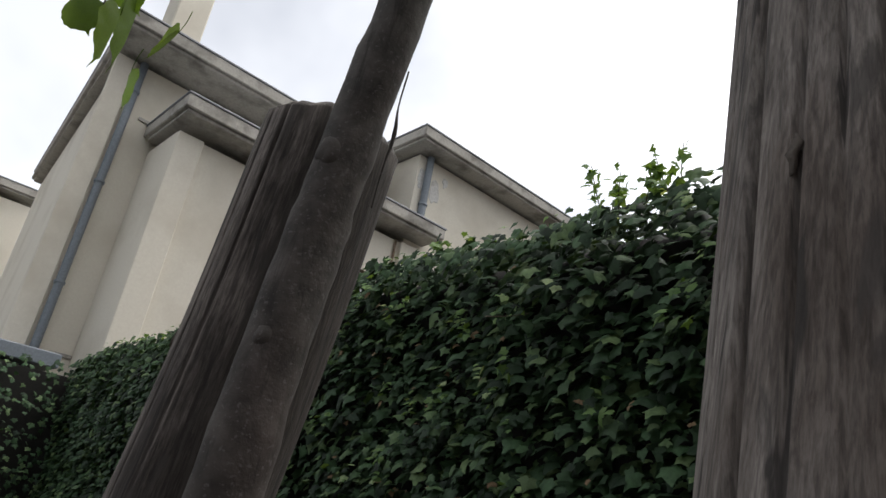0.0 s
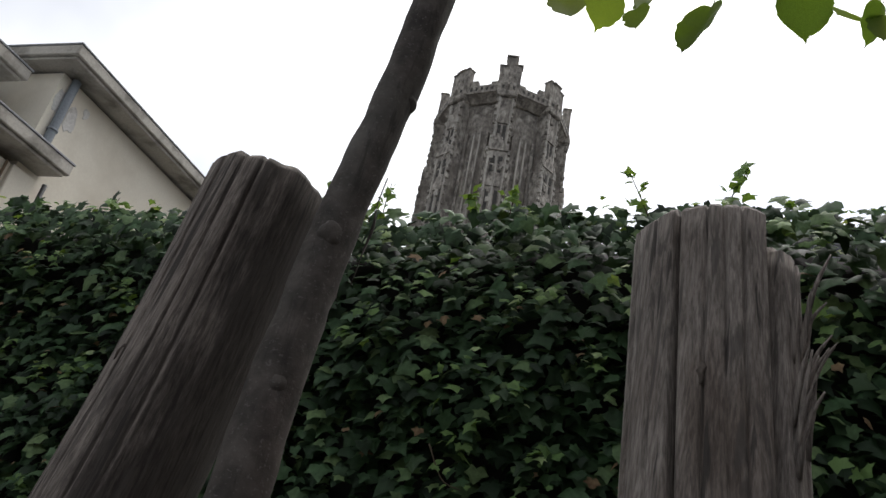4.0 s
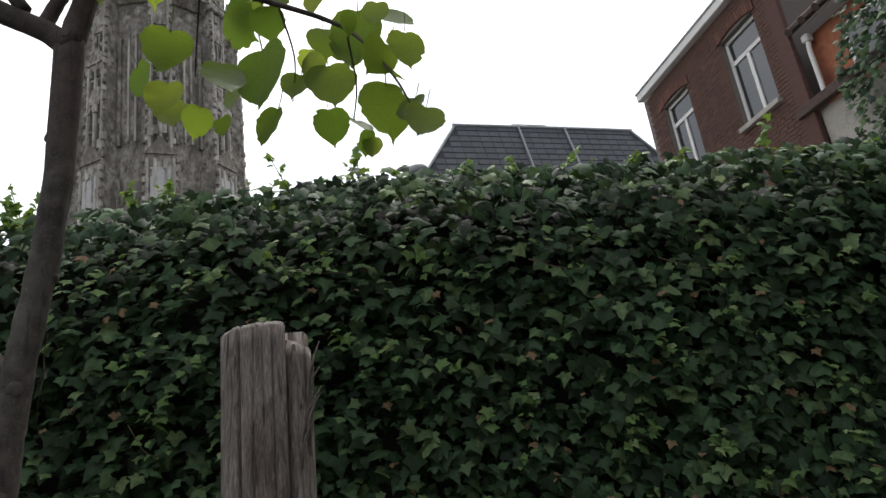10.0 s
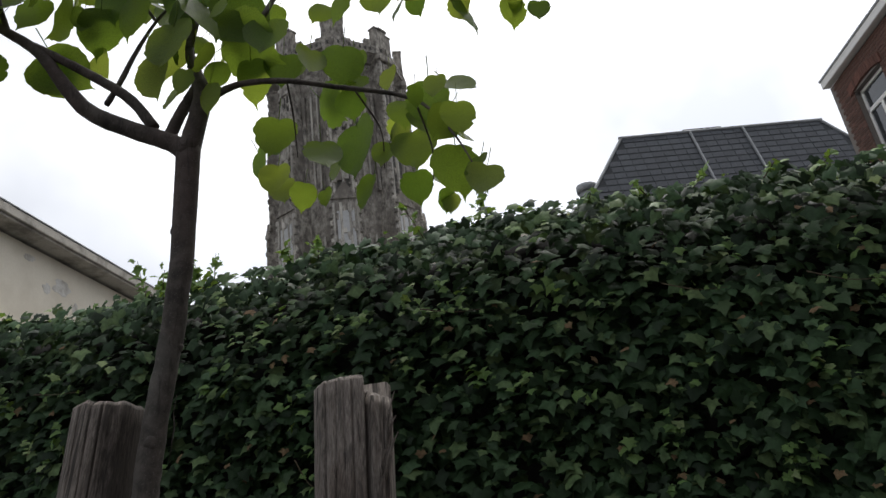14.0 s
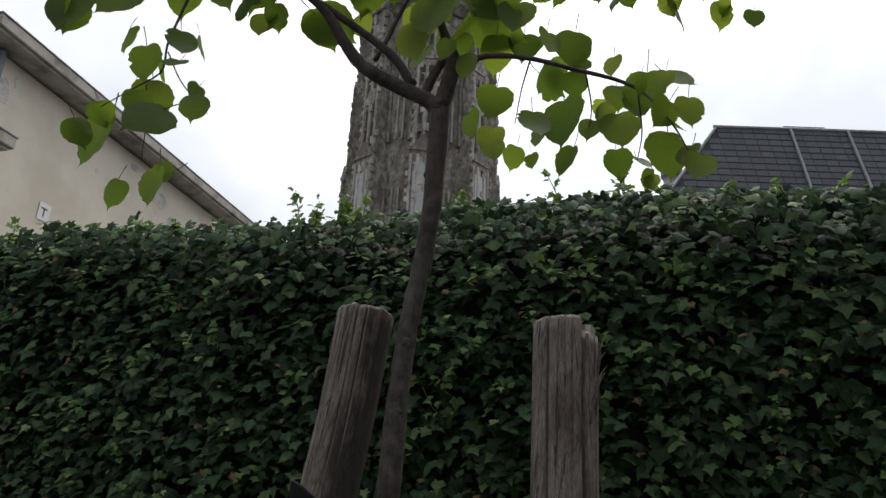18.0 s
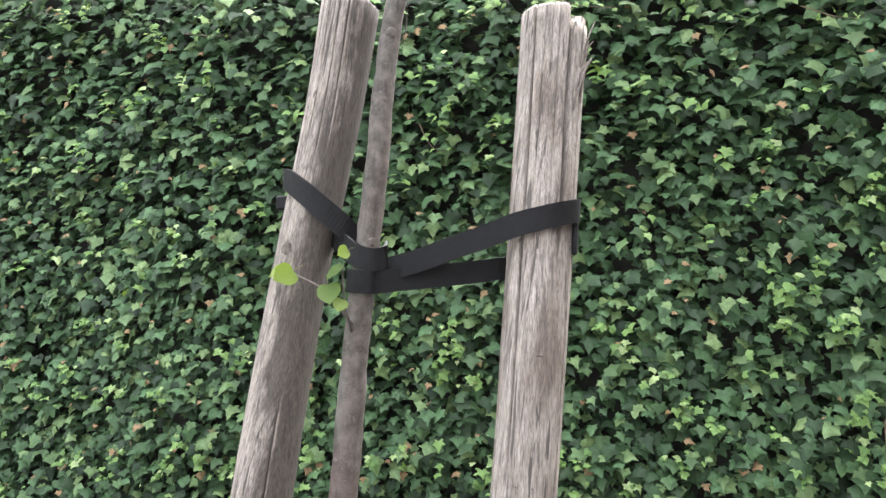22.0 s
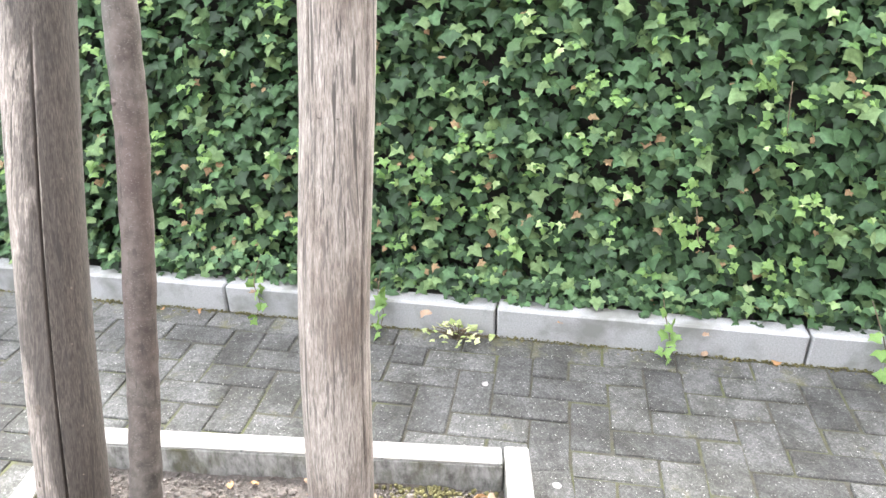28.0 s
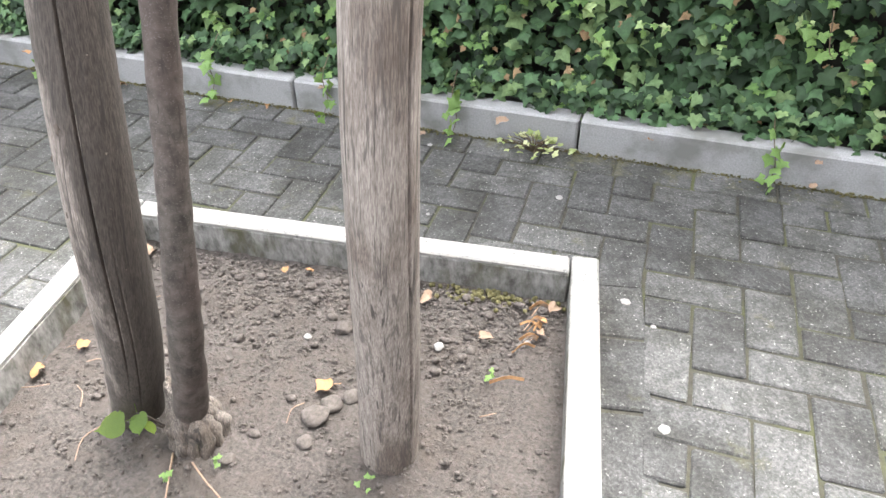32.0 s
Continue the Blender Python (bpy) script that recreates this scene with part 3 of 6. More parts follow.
rnd = random.Random(31)
for k in range(14):
    a, z0, ln, out = rnd.uniform(-40, -8), rnd.uniform(1.56, 1.65), rnd.uniform(0.03, 0.075), rnd.uniform(0.0, 0.016)
    q = on_stake(RIGHT_LINE, a, z0, 0.052)
    e = Vector((math.cos(radians(a)), math.sin(radians(a)), 0))
    part("splinter", sweep([q, q + e * (0.003 + out * 0.3) + Vector((0, 0, ln * 0.6)), q + e * (0.004 + out) + Vector((0, 0, ln))], (0.0024, 0.0018, 0.0005), 8, 5, wobble=0.5), POST_WOOD, right_stake, "torn splinter", True)
# dark blobs on the stakes; the last six on the left stake stand for nail holes
for who, line, zz, a, r, sx, sz in ((right_stake, RIGHT_LINE, 1.61, -100, 0.0525, 0.7, 1.6), (right_stake, RIGHT_LINE, 0.985, -98, 0.05, 1.8, 0.3), (right_stake, RIGHT_LINE, 0.99, -70, 0.05, 1.4, 0.3), (right_stake, RIGHT_LINE, 1.18, -75, 0.0505, 2.2, 0.25), (right_stake, RIGHT_LINE, 1.345, -122, 0.051, 0.8, 1.1), (left_stake, LEFT_LINE, 1.58, -115, 0.047, 0.9, 1.5), (left_stake, LEFT_LINE, 1.322, -105, 0.0455, 2.2, 3.0), (left_stake, LEFT_LINE, 0.56, -95, 0.05, 1.8, 1.8), (left_stake, LEFT_LINE, 0.42, -112, 0.0515, 1.0, 1.4), (left_stake, LEFT_LINE, 0.5, -130, 0.051, 0.9, 1.6), (left_stake, LEFT_LINE, 0.9, -28, 0.048, 0.45, 0.6), (left_stake, LEFT_LINE, 0.74, -24, 0.0485, 0.4, 0.7), (left_stake, LEFT_LINE, 0.66, -30, 0.049, 0.5, 0.5), (left_stake, LEFT_LINE, 0.52, -26, 0.0505, 0.45, 0.7), (left_stake, LEFT_LINE, 0.44, -34, 0.052, 0.4, 0.5), (left_stake, LEFT_LINE, 0.33, -28, 0.0525, 0.5, 0.6)):
    bm = bmesh.new()
    bmesh.ops.create_icosphere(bm, subdivisions=2, radius=0.0045, matrix=Matrix.Diagonal((sx, 0.2, sz, 1)))
    for v in bm.verts:
        v.co += 0.0035 * noise.noise_vector(v.co * 160)
    part("knot", bm, KNOT, who, "dark knot", True, place=Matrix.Translation(on_stake(line, a, zz, r)) @ pose(0, 0, 0, 0, 0, a + 90))

# ---- young linden ----
tree = thing("linden_tree", "young linden with a thin dark trunk tied between two stakes", "tree", place=Matrix.Translation(W(-0.505, -1.295, -0.03)))
INV = tree.matrix_basis.inverted()


def limb(name, pts, radii, n, seg, label=""):
    return part(name, sweep([INV @ Vector(p) for p in pts], radii, n, seg, wobble=0.12), BARK, tree, label, True)


TRUNK = ((-0.541, -1.293, -0.2), (-0.485, -1.334, 0.0), (-0.433, -1.364, 0.2), (-0.400, -1.372, 0.4), (-0.384, -1.357, 0.6), (-0.368, -1.344, 0.8), (-0.359, -1.328, 1.0), (-0.357, -1.318, 1.15), (-0.351, -1.307, 1.3), (-0.343, -1.297, 1.45), (-0.340, -1.285, 1.6), (-0.334, -1.277, 1.7), (-0.321, -1.270, 1.8), (-0.308, -1.270, 1.9), (-0.304, -1.265, 2.0), (-0.302, -1.261, 2.15))
trunk = limb("trunk", TRUNK, (0.0348, 0.0318, 0.0284, 0.0242, 0.0226, 0.0221, 0.0218, 0.0214, 0.0196, 0.0187, 0.0173, 0.0166, 0.0165, 0.0166, 0.0171, 0.0185), 130, 28)
# bark nodes, pruned stubs and the swollen foot
for p, r, sq in (((-0.330, -1.301, 1.572), 0.0075, 1), ((-0.328, -1.294, 1.682), 0.0085, 1), ((-0.306, -1.266, 1.812), 0.0095, 0.8), ((-0.291, -1.266, 1.949), 0.009, 1.2), ((-0.322, -1.268, 1.997), 0.009, 1), ((-0.336, -1.312, 1.412), 0.009, 1.4), ((-0.332, -1.322, 1.34), 0.0065, 1), ((-0.352, -1.334, 0.915), 0.007, 1.5), ((-0.372, -1.352, 1.0), 0.008, 0.7), ((-0.366, -1.362, 0.68), 0.006, 1.3), ((-0.353, -1.34, 0.8), 0.006, 1)):
    axis = min(spline(TRUNK, 120), key=lambda q: abs(q.z - p[2]))
    p = axis + (Vector(p) - axis) * 0.56
    bm = bmesh.new()
    bmesh.ops.create_icosphere(bm, subdivisions=3, radius=r * 1.12, matrix=Matrix.Translation(INV @ p) @ Matrix.Diagonal((1, 1, sq * 1.25, 1)))
    for v in bm.verts:
        v.co += 0.0016 * noise.noise_vector(v.co * 110) + 0.001 * noise.noise_vector(v.co * 260)
    part("bark_node", bm, BARK, tree, "knobbly bark node", True)
b0 = INV @ Vector((-0.525, -1.307, -0.075))
bm = bmesh.new()
bmesh.ops.create_icosphere(bm, subdivisions=4, radius=0.043, matrix=Matrix.Translation(b0 + Vector((0.014, -0.016, -0.04))) @ Matrix.Diagonal((1.05, 1.0, 1.05, 1)))
for v in bm.verts:
    v.co += 0.012 * noise.noise_vector(v.co * 28) + 0.005 * noise.noise_vector(v.co * 80)
part("burl", bm, ROOT, tree, "pale gnarled swelling at the trunk's foot", True)
foot = INV @ Vector((-0.512, -1.314, -0.07))
for ang, r in ((-175, 0.012), (-148, 0.014), (-118, 0.016), (-90, 0.013), (-62, 0.017), (-34, 0.014), (-6, 0.016), (28, 0.013), (80, 0.013), (135, 0.013)):
    q = Vector((math.cos(radians(ang)), math.sin(radians(ang)), 0))
    side = Vector((-q.y, q.x, 0)) * 0.014
    part("root_flare", sweep([foot + q * 0.022 - side + Vector((-0.01, 0, 0.075)), foot + q * 0.029 + Vector((-0.004, 0, 0.03)), foot + q * 0.036 + side + Vector((0.004, 0, -0.01)), foot + q * 0.042 + side * 1.5 + Vector((0.008, 0, -0.045)), foot + q * 0.04 + side + Vector((0.01, 0, -0.1))], (r * 0.3, r * 0.7, r * 1.05, r * 1.1, r), 24, 10, wobble=0.7), ROOT, tree, "pale gnarled root foot", True)
BRANCHES = []


def grow(pts, radii):
    BRANCHES.append((pts, radii))


grow([(-0.301, -1.262, 2.129), (-0.324, -1.266, 2.153), (-0.395, -1.285, 2.188), (-0.455, -1.310, 2.224), (-0.492, -1.330, 2.280), (-0.525, -1.345, 2.333), (-0.575, -1.360, 2.376), (-0.636, -1.370, 2.427), (-0.743, -1.380, 2.511), (-0.827, -1.385, 2.561)], (0.0175, 0.016, 0.0145, 0.013, 0.0112, 0.0098, 0.008, 0.0065, 0.005, 0.0035))
grow([(-0.354, -1.275, 2.185), (-0.391, -1.290, 2.241), (-0.437, -1.310, 2.279), (-0.493, -1.335, 2.318), (-0.529, -1.350, 2.343)], (0.0095, 0.0085, 0.0075, 0.006))
grow([(-0.301, -1.262, 2.135), (-0.289, -1.258, 2.190), (-0.282, -1.255, 2.241), (-0.296, -1.250, 2.292), (-0.313, -1.245, 2.352), (-0.308, -1.230, 2.433), (-0.289, -1.220, 2.526), (-0.272, -1.200, 2.682)], (0.0175, 0.016, 0.0145, 0.012, 0.008, 0.006, 0.005, 0.003))
grow([(-0.338, -1.268, 2.154), (-0.321, -1.260, 2.206), (-0.304, -1.255, 2.245), (-0.289, -1.250, 2.281)], (0.0105, 0.0095, 0.0085, 0.007))
grow([(-0.281, -1.255, 2.225), (-0.239, -1.255, 2.244), (-0.200, -1.258, 2.244), (-0.130, -1.262, 2.227), (-0.061, -1.225, 2.222), (0.030, -1.182, 2.212), (0.080, -1.180, 2.175), (0.123, -1.200, 2.093), (0.145, -1.210, 2.030)], (0.0075, 0.006, 0.005, 0.0045, 0.004, 0.003, 0.002, 0.0012))
grow([(-0.130, -1.262, 2.227), (-0.161, -1.160, 2.226), (-0.184, -1.090, 2.190)], (0.0018, 0.001))
grow([(-0.031, -1.210, 2.215), (-0.026, -1.080, 2.216), (-0.040, -1.020, 2.171)], (0.0018, 0.001))
grow([(0.064, -1.180, 2.178), (0.070, -1.120, 2.131), (0.060, -1.090, 2.086)], (0.0018, 0.001))
grow([(-0.184, -1.230, 2.397), (-0.153, -1.200, 2.480), (-0.082, -1.150, 2.519), (0.000, -1.100, 2.566), (0.135, -1.080, 2.573), (0.269, -1.080, 2.509), (0.304, -1.090, 2.435)], (0.005, 0.004, 0.003, 0.002, 0.001))
grow([(-0.426, -1.300, 2.233), (-0.410, -1.290, 2.282), (-0.394, -1.280, 2.340), (-0.370, -1.260, 2.420), (-0.327, -1.250, 2.478)], (0.005, 0.0045, 0.003, 0.002))
grow([(-0.743, -1.380, 2.511), (-0.780, -1.385, 2.463), (-0.794, -1.388, 2.400), (-0.812, -1.388, 2.329), (-0.829, -1.388, 2.259), (-0.830, -1.388, 2.197), (-0.882, -1.388, 2.167), (-0.958, -1.388, 2.128)], (0.004, 0.0035, 0.003, 0.0022, 0.0015, 0.001))
grow([(-0.824, -1.388, 2.240), (-0.782, -1.385, 2.168), (-0.717, -1.380, 2.097)], (0.0016, 0.001))
grow([(-0.858, -1.388, 2.170), (-0.841, -1.388, 2.084), (-0.834, -1.388, 2.010)], (0.0016, 0.001))
grow([(-0.827, -1.385, 2.561), (-0.896, -1.390, 2.525), (-0.980, -1.390, 2.483), (-1.043, -1.390, 2.407)], (0.003, 0.0015))
grow([(-0.289, -1.220, 2.526), (-0.220, -1.200, 2.591), (-0.128, -1.150, 2.651), (-0.006, -1.120, 2.653)], (0.004, 0.002))
grow([(-0.575, -1.360, 2.376), (-0.585, -1.380, 2.444), (-0.557, -1.400, 2.504), (-0.480, -1.420, 2.539)], (0.005, 0.003))
grow([(-0.370, -1.260, 2.420), (-0.429, -1.250, 2.527), (-0.488, -1.250, 2.632)], (0.003, 0.002))
for pts, radii in BRANCHES:
    limb("branch", pts, radii, 26, 10)


def linden_leaf(seed):
    """A heart-shaped leaf with its stalk at the origin and its tip down, about 1 long."""
    rnd = random.Random(seed)
    half = ((0.0, -0.01), (0.14, 0.03), (0.3, 0.01), (0.43, -0.09), (0.5, -0.26), (0.495, -0.45), (0.43, -0.63), (0.31, -0.79), (0.16, -0.91), (0.045, -1.0), (0.0, -1.14))
    half = [(max(0.0, q.x), q.y) for q in spline([(x, y, 0) for x, y in half], 20)]
    edge = half + [(-x, y) for x, y in half[-2:0:-1]]
    bm = bmesh.new()
    skew = rnd.uniform(-0.12, 0.12)
    bend, fold = rnd.uniform(0.1, 0.55), rnd.uniform(0.0, 0.4)

    def lift(x, y):
        return fold * abs(x) + bend * y * y * 0.5 + 0.04 * noise.noise(Vector((x * 4, y * 4, seed)))
    rim = []
    for k, (x, y) in enumerate(edge):
        j = 1 + (0.022 if k % 2 else -0.022) + rnd.uniform(-0.035, 0.035) - (0.16 if rnd.random() < 0.05 else 0)
        x, y = x * j + skew * y * y, y * (1 + rnd.uniform(-0.02, 0.02))
        rim.append(bm.verts.new((x, -lift(x, y), y)))
    spine = [bm.verts.new((skew * y * y, -lift(0, y), y)) for y in (-0.18, -0.42, -0.68)]
    n = len(rim)
    mid = n // 2
    left = rim[:mid + 1]
    right = [rim[0]] + rim[:mid - 1:-1]
    for side, flip in ((left, False), (right, True)):
        path = [side[0]] + spine + [side[-1]]
        # strips from the spine out to the rim
        m = len(side) - 2
        inner = [spine[min(2, int(i * 3 / m))] for i in range(m)]
        quads = []
        prev = side[0]
        quads.append((side[0], side[1], inner[0]))
        for i in range(m - 1):
            a, b, c, d = side[1 + i], side[2 + i], inner[i + 1], inner[i]
            quads.append((a, b, c) if c is d else (a, b, c, d))
        quads.append((side[-2], side[-1], inner[-1]))
        for q in quads:
            try:
                bm.faces.new(q if not flip else q[::-1])
            except ValueError:
                pass
    # stalk
    p = [Vector((0, -0.01, 0.55)), Vector((0, 0.02, 0.25)), Vector((0, 0, -0.05))]
    sweep(p, (0.014, 0.012, 0.012), 4, 4, bm)
    return mesh_of(bm, "leaf", True)


LEAVES = [linden_leaf(k) for k in range(16)]
for me in LEAVES:
    me.materials.append(LINDEN)
rnd = random.Random(7)
DROOPING = ((-0.235, -1.06, 2.201, 0.061), (-0.227, -1.07, 2.296, 0.079), (-0.184, -1.06, 2.152, 0.049), (-0.152, -1.05, 2.239, 0.072), (-0.132, -1.10, 2.302, 0.083), (-0.085, -1.03, 2.273, 0.108), (-0.068, -1.00, 2.173, 0.067), (-0.049, -1.20, 2.321, 0.073), (-0.102, -1.22, 2.313, 0.057), (-0.055, -1.17, 2.252, 0.052), (0.027, -1.06, 2.210, 0.082), (0.002, -1.05, 2.249, 0.050), (0.020, -1.05, 2.133, 0.059), (0.026, -1.12, 2.240, 0.053), (0.084, -1.16, 2.239, 0.078), (0.085, -1.09, 2.065, 0.039), (0.118, -1.20, 2.147, 0.059), (0.114, -1.16, 2.105, 0.084), (0.164, -1.21, 2.028, 0.056), (0.023, -1.18, 2.268, 0.041), (0.140, -1.29, 2.097, 0.050), (0.111, -1.25, 2.180, 0.038))
INNER = ((-0.359, -1.28, 2.326, 0.084), (-0.239, -1.26, 2.361, 0.115), (-0.309, -1.30, 2.364, 0.094), (-0.273, -1.27, 2.421, 0.097), (-0.232, -1.25, 2.444, 0.098), (-0.154, -1.27, 2.349, 0.072), (-0.146, -1.23, 2.306, 0.062), (-0.498, -1.31, 2.450, 0.078), (-0.581, -1.28, 2.383, 0.101), (-0.451, -1.30, 2.440, 0.077), (-0.378, -1.31, 2.438, 0.076), (-0.438, -1.29, 2.490, 0.068), (-0.296, -1.27, 2.466, 0.077), (-0.193, -1.27, 2.364, 0.063), (-0.488, -1.26, 2.377, 0.055), (-0.355, -1.20, 2.321, 0.065), (-0.197, -1.25, 2.296, 0.071), (-0.535, -1.34, 2.452, 0.067), (-0.358, -1.27, 2.507, 0.079), (-0.243, -1.30, 2.225, 0.048))
HANGING = ((-0.649, -1.41, 2.327, 0.064), (-0.661, -1.34, 2.446, 0.092), (-0.696, -1.40, 2.437, 0.079), (-0.681, -1.46, 2.361, 0.085), (-0.820, -1.38, 2.427, 0.083), (-0.851, -1.40, 2.464, 0.084), (-0.885, -1.43, 2.377, 0.099), (-0.895, -1.42, 2.283, 0.057), (-0.857, -1.41, 2.243, 0.067), (-0.802, -1.39, 2.285, 0.061), (-1.051, -1.40, 2.407, 0.108), (-1.089, -1.39, 2.515, 0.080), (-1.000, -1.32, 2.580, 0.108), (-0.773, -1.42, 2.456, 0.070), (-1.004, -1.42, 2.501, 0.077), (-0.784, -1.40, 2.208, 0.048), (-0.878, -1.35, 2.207, 0.079), (-0.857, -1.41, 2.144, 0.054), (-0.971, -1.34, 2.133, 0.098), (-0.769, -1.43, 2.083, 0.090), (-0.807, -1.37, 1.995, 0.07), (-0.935, -1.32, 2.005, 0.056), (-0.719, -1.42, 2.114, 0.055), (-0.986, -1.41, 2.097, 0.056), (-0.979, -1.37, 2.156, 0.052))
OUTER = ((-0.119, -1.06, 2.554, 0.050), (-0.010, -1.08, 2.561, 0.074), (0.057, -1.09, 2.504, 0.060), (0.148, -1.04, 2.523, 0.093), (0.134, -1.07, 2.566, 0.074), (0.228, -1.09, 2.507, 0.060), (0.256, -1.04, 2.473, 0.055), (0.298, -1.12, 2.384, 0.040), (0.318, -1.08, 2.532, 0.061), (0.196, -1.06, 2.577, 0.075), (0.098, -1.09, 2.577, 0.062), (0.377, -1.11, 2.499, 0.048), (0.038, -1.07, 2.608, 0.063))
for cluster in (DROOPING, INNER, HANGING, OUTER):
    for x, y, z, size in cluster:
        turn = pose(0, 0, 0, rnd.gauss(4, 14), rnd.gauss(0, 16), rnd.gauss(5, 28) + (180 if rnd.random() < 0.35 else 0))
        part("leaf", LEAVES[rnd.randrange(16)], None, tree, place=Matrix.Translation(INV @ Vector((x, y, z))) @ turn @ Matrix.Scale(size * 1.04, 4))
        if rnd.random() < 0.7:
            near = Vector((x + rnd.gauss(0, 0.035), y + rnd.gauss(0.02, 0.03), z + rnd.uniform(-0.02, 0.05)))
            turn = pose(0, 0, 0, rnd.gauss(4, 20), rnd.gauss(0, 25), rnd.uniform(-60, 60))
            part("leaf", LEAVES[rnd.randrange(16)], None, tree, place=Matrix.Translation(INV @ near) @ turn @ Matrix.Scale(size * rnd.uniform(0.6, 0.95), 4))
LEAFY = ((0, 0.72, 16), (2, 0.6, 16), (8, 0.1, 6), (13, 0.1, 8), (14, 0.1, 14), (15, 0.3, 18), (16, 0.4, 14))
for b, start, count in LEAFY:
    line = spline(BRANCHES[b][0], 60)
    for k in range(count):
        s = start + (1 - start) * (k + rnd.random()) / count
        p = line[min(60, int(60 * s))]
        size = rnd.uniform(0.04, 0.066)
        off = Vector((rnd.gauss(0, 0.036), rnd.gauss(0, 0.04), -size * 0.5 - rnd.uniform(0, 0.02)))
        turn = pose(0, 0, 0, rnd.gauss(-6, 18), rnd.gauss(0, 22), rnd.uniform(-60, 60) + (180 if rnd.random() < 0.4 else 0))
        part("leaf", LEAVES[rnd.randrange(16)], None, tree, place=Matrix.Translation(INV @ (p + off)) @ turn @ Matrix.Scale(size, 4))
for p, s, rz, ry in ((W(-0.605, -1.375, 0.085), 0.05, -55, 35), (W(-0.585, -1.36, 0.095), 0.042, 30, -30), (W(-0.57, -1.36, 0.08), 0.03, 70, 40), ((-0.437, -1.385, 1.29), 0.036, 20, 55), ((-0.452, -1.38, 1.295), 0.026, -30, 40), ((-0.383, -1.375, 1.272), 0.036, 20, -15), ((-0.366, -1.365, 1.3), 0.029, -40, 10), ((-0.361, -1.37, 1.25), 0.024, 15, 20), ((-0.36, -1.36, 1.325), 0.022, 15, 60)):
    part("leaf", LEAVES[int(s * 1000) % 8], None, tree, "bright young leaf", place=Matrix.Translation(INV @ Vector(p)) @ pose(0, 0, 0, -60 if p[2] < 0.5 else -35, ry, rz) @ Matrix.Scale(s, 4))
for pts in ([W(-0.545, -1.33, 0.02), W(-0.575, -1.355, 0.07), W(-0.6, -1.375, 0.085)], [W(-0.545, -1.33, 0.02), W(-0.565, -1.35, 0.08), W(-0.585, -1.36, 0.1)], [(-0.358, -1.335, 1.2), (-0.36, -1.36, 1.24), (-0.366, -1.365, 1.3)], [(-0.358, -1.335, 1.21), (-0.385, -1.375, 1.26), (-0.437, -1.38, 1.285)]):
    limb("sprout", pts, (0.0025, 0.0015), 8, 6)

limb("dry_twig", [(-0.312, -1.262, 1.745), (-0.315, -1.262, 1.721), (-0.3145, -1.261, 1.702), (-0.3175, -1.262, 1.678), (-0.320, -1.262, 1.655)], (0.0006, 0.0005, 0.0014, 0.0005, 0.0004), 16, 6, "thin dry hanging twig")

# ---- tree strap ----
strap = thing("tree_strap", "black rubber tree strap looped round both stakes and the trunk", "strap", place=Matrix.Translation((-0.3, -1.28, 1.33)))
SINV = strap.matrix_basis.inverted()
S1 = [(-0.520, -1.235, 1.444), (-0.512, -1.28, 1.441), (-0.489, -1.308, 1.435), (-0.452, -1.326, 1.414), (-0.420, -1.328, 1.391), (-0.392, -1.318, 1.367), (-0.372, -1.30, 1.345), (-0.35, -1.28, 1.32)]
S2 = [(-0.42, -1.28, 1.352), (-0.403, -1.30, 1.343), (-0.373, -1.322, 1.325), (-0.350, -1.332, 1.315), (-0.328, -1.329, 1.312), (-0.317, -1.312, 1.317), (-0.321, -1.295, 1.327)]
S4 = [(-0.348, -1.29, 1.296), (-0.327, -1.302, 1.298), (-0.303, -1.303, 1.301), (-0.258, -1.301, 1.316), (-0.205, -1.299, 1.338), (-0.153, -1.298, 1.357), (-0.115, -1.298, 1.374), (-0.081, -1.299, 1.384), (-0.049, -1.290, 1.393), (-0.027, -1.265, 1.400), (-0.024, -1.235, 1.403), (-0.035, -1.2, 1.405)]
S3 = [(-0.381, -1.295, 1.278), (-0.374, -1.318, 1.278), (-0.357, -1.331, 1.277), (-0.334, -1.331, 1.277), (-0.320, -1.318, 1.278), (-0.276, -1.295, 1.285), (-0.21, -1.268, 1.295), (-0.135, -1.235, 1.308), (-0.11, -1.19, 1.312)]
for pts, n in ((S1, 40), (S4, 60), (S2, 30), (S3, 40)):
    part("band", ribbon([SINV @ Vector(p) for p in pts], n, 0.036, 0.005), STRAP, strap)
for a, b, c in (((-0.515, -1.27, 1.402), (-0.022, -0.006), 0.024), ((-0.027, -1.252, 1.362), (-0.005, -0.024), 0.06)):
    q = SINV @ Vector(a)
    part("clip", box(q.x - abs(c) * 0.5 if c < 0.03 else q.x - 0.004, q.x + abs(c) * 0.5 if c < 0.03 else q.x + 0.004, q.y - 0.012, q.y + 0.012, q.z - c * 0.5, q.z + c * 0.5, 0.003), STRAP, strap, "strap end nailed to the stake")


# ---- ivy ----
LOBES = ((0.0, 0.1), (0.16, 0.27), (0.41, 0.31), (0.4, 0.1), (0.66, -0.12), (0.38, -0.27), (0.2, -0.52), (0.0, -0.84))
OUTLINE = np.array(list(LOBES) + [(-x, y) for x, y in LOBES[-2:0:-1]])          # fourteen corners, the tip down


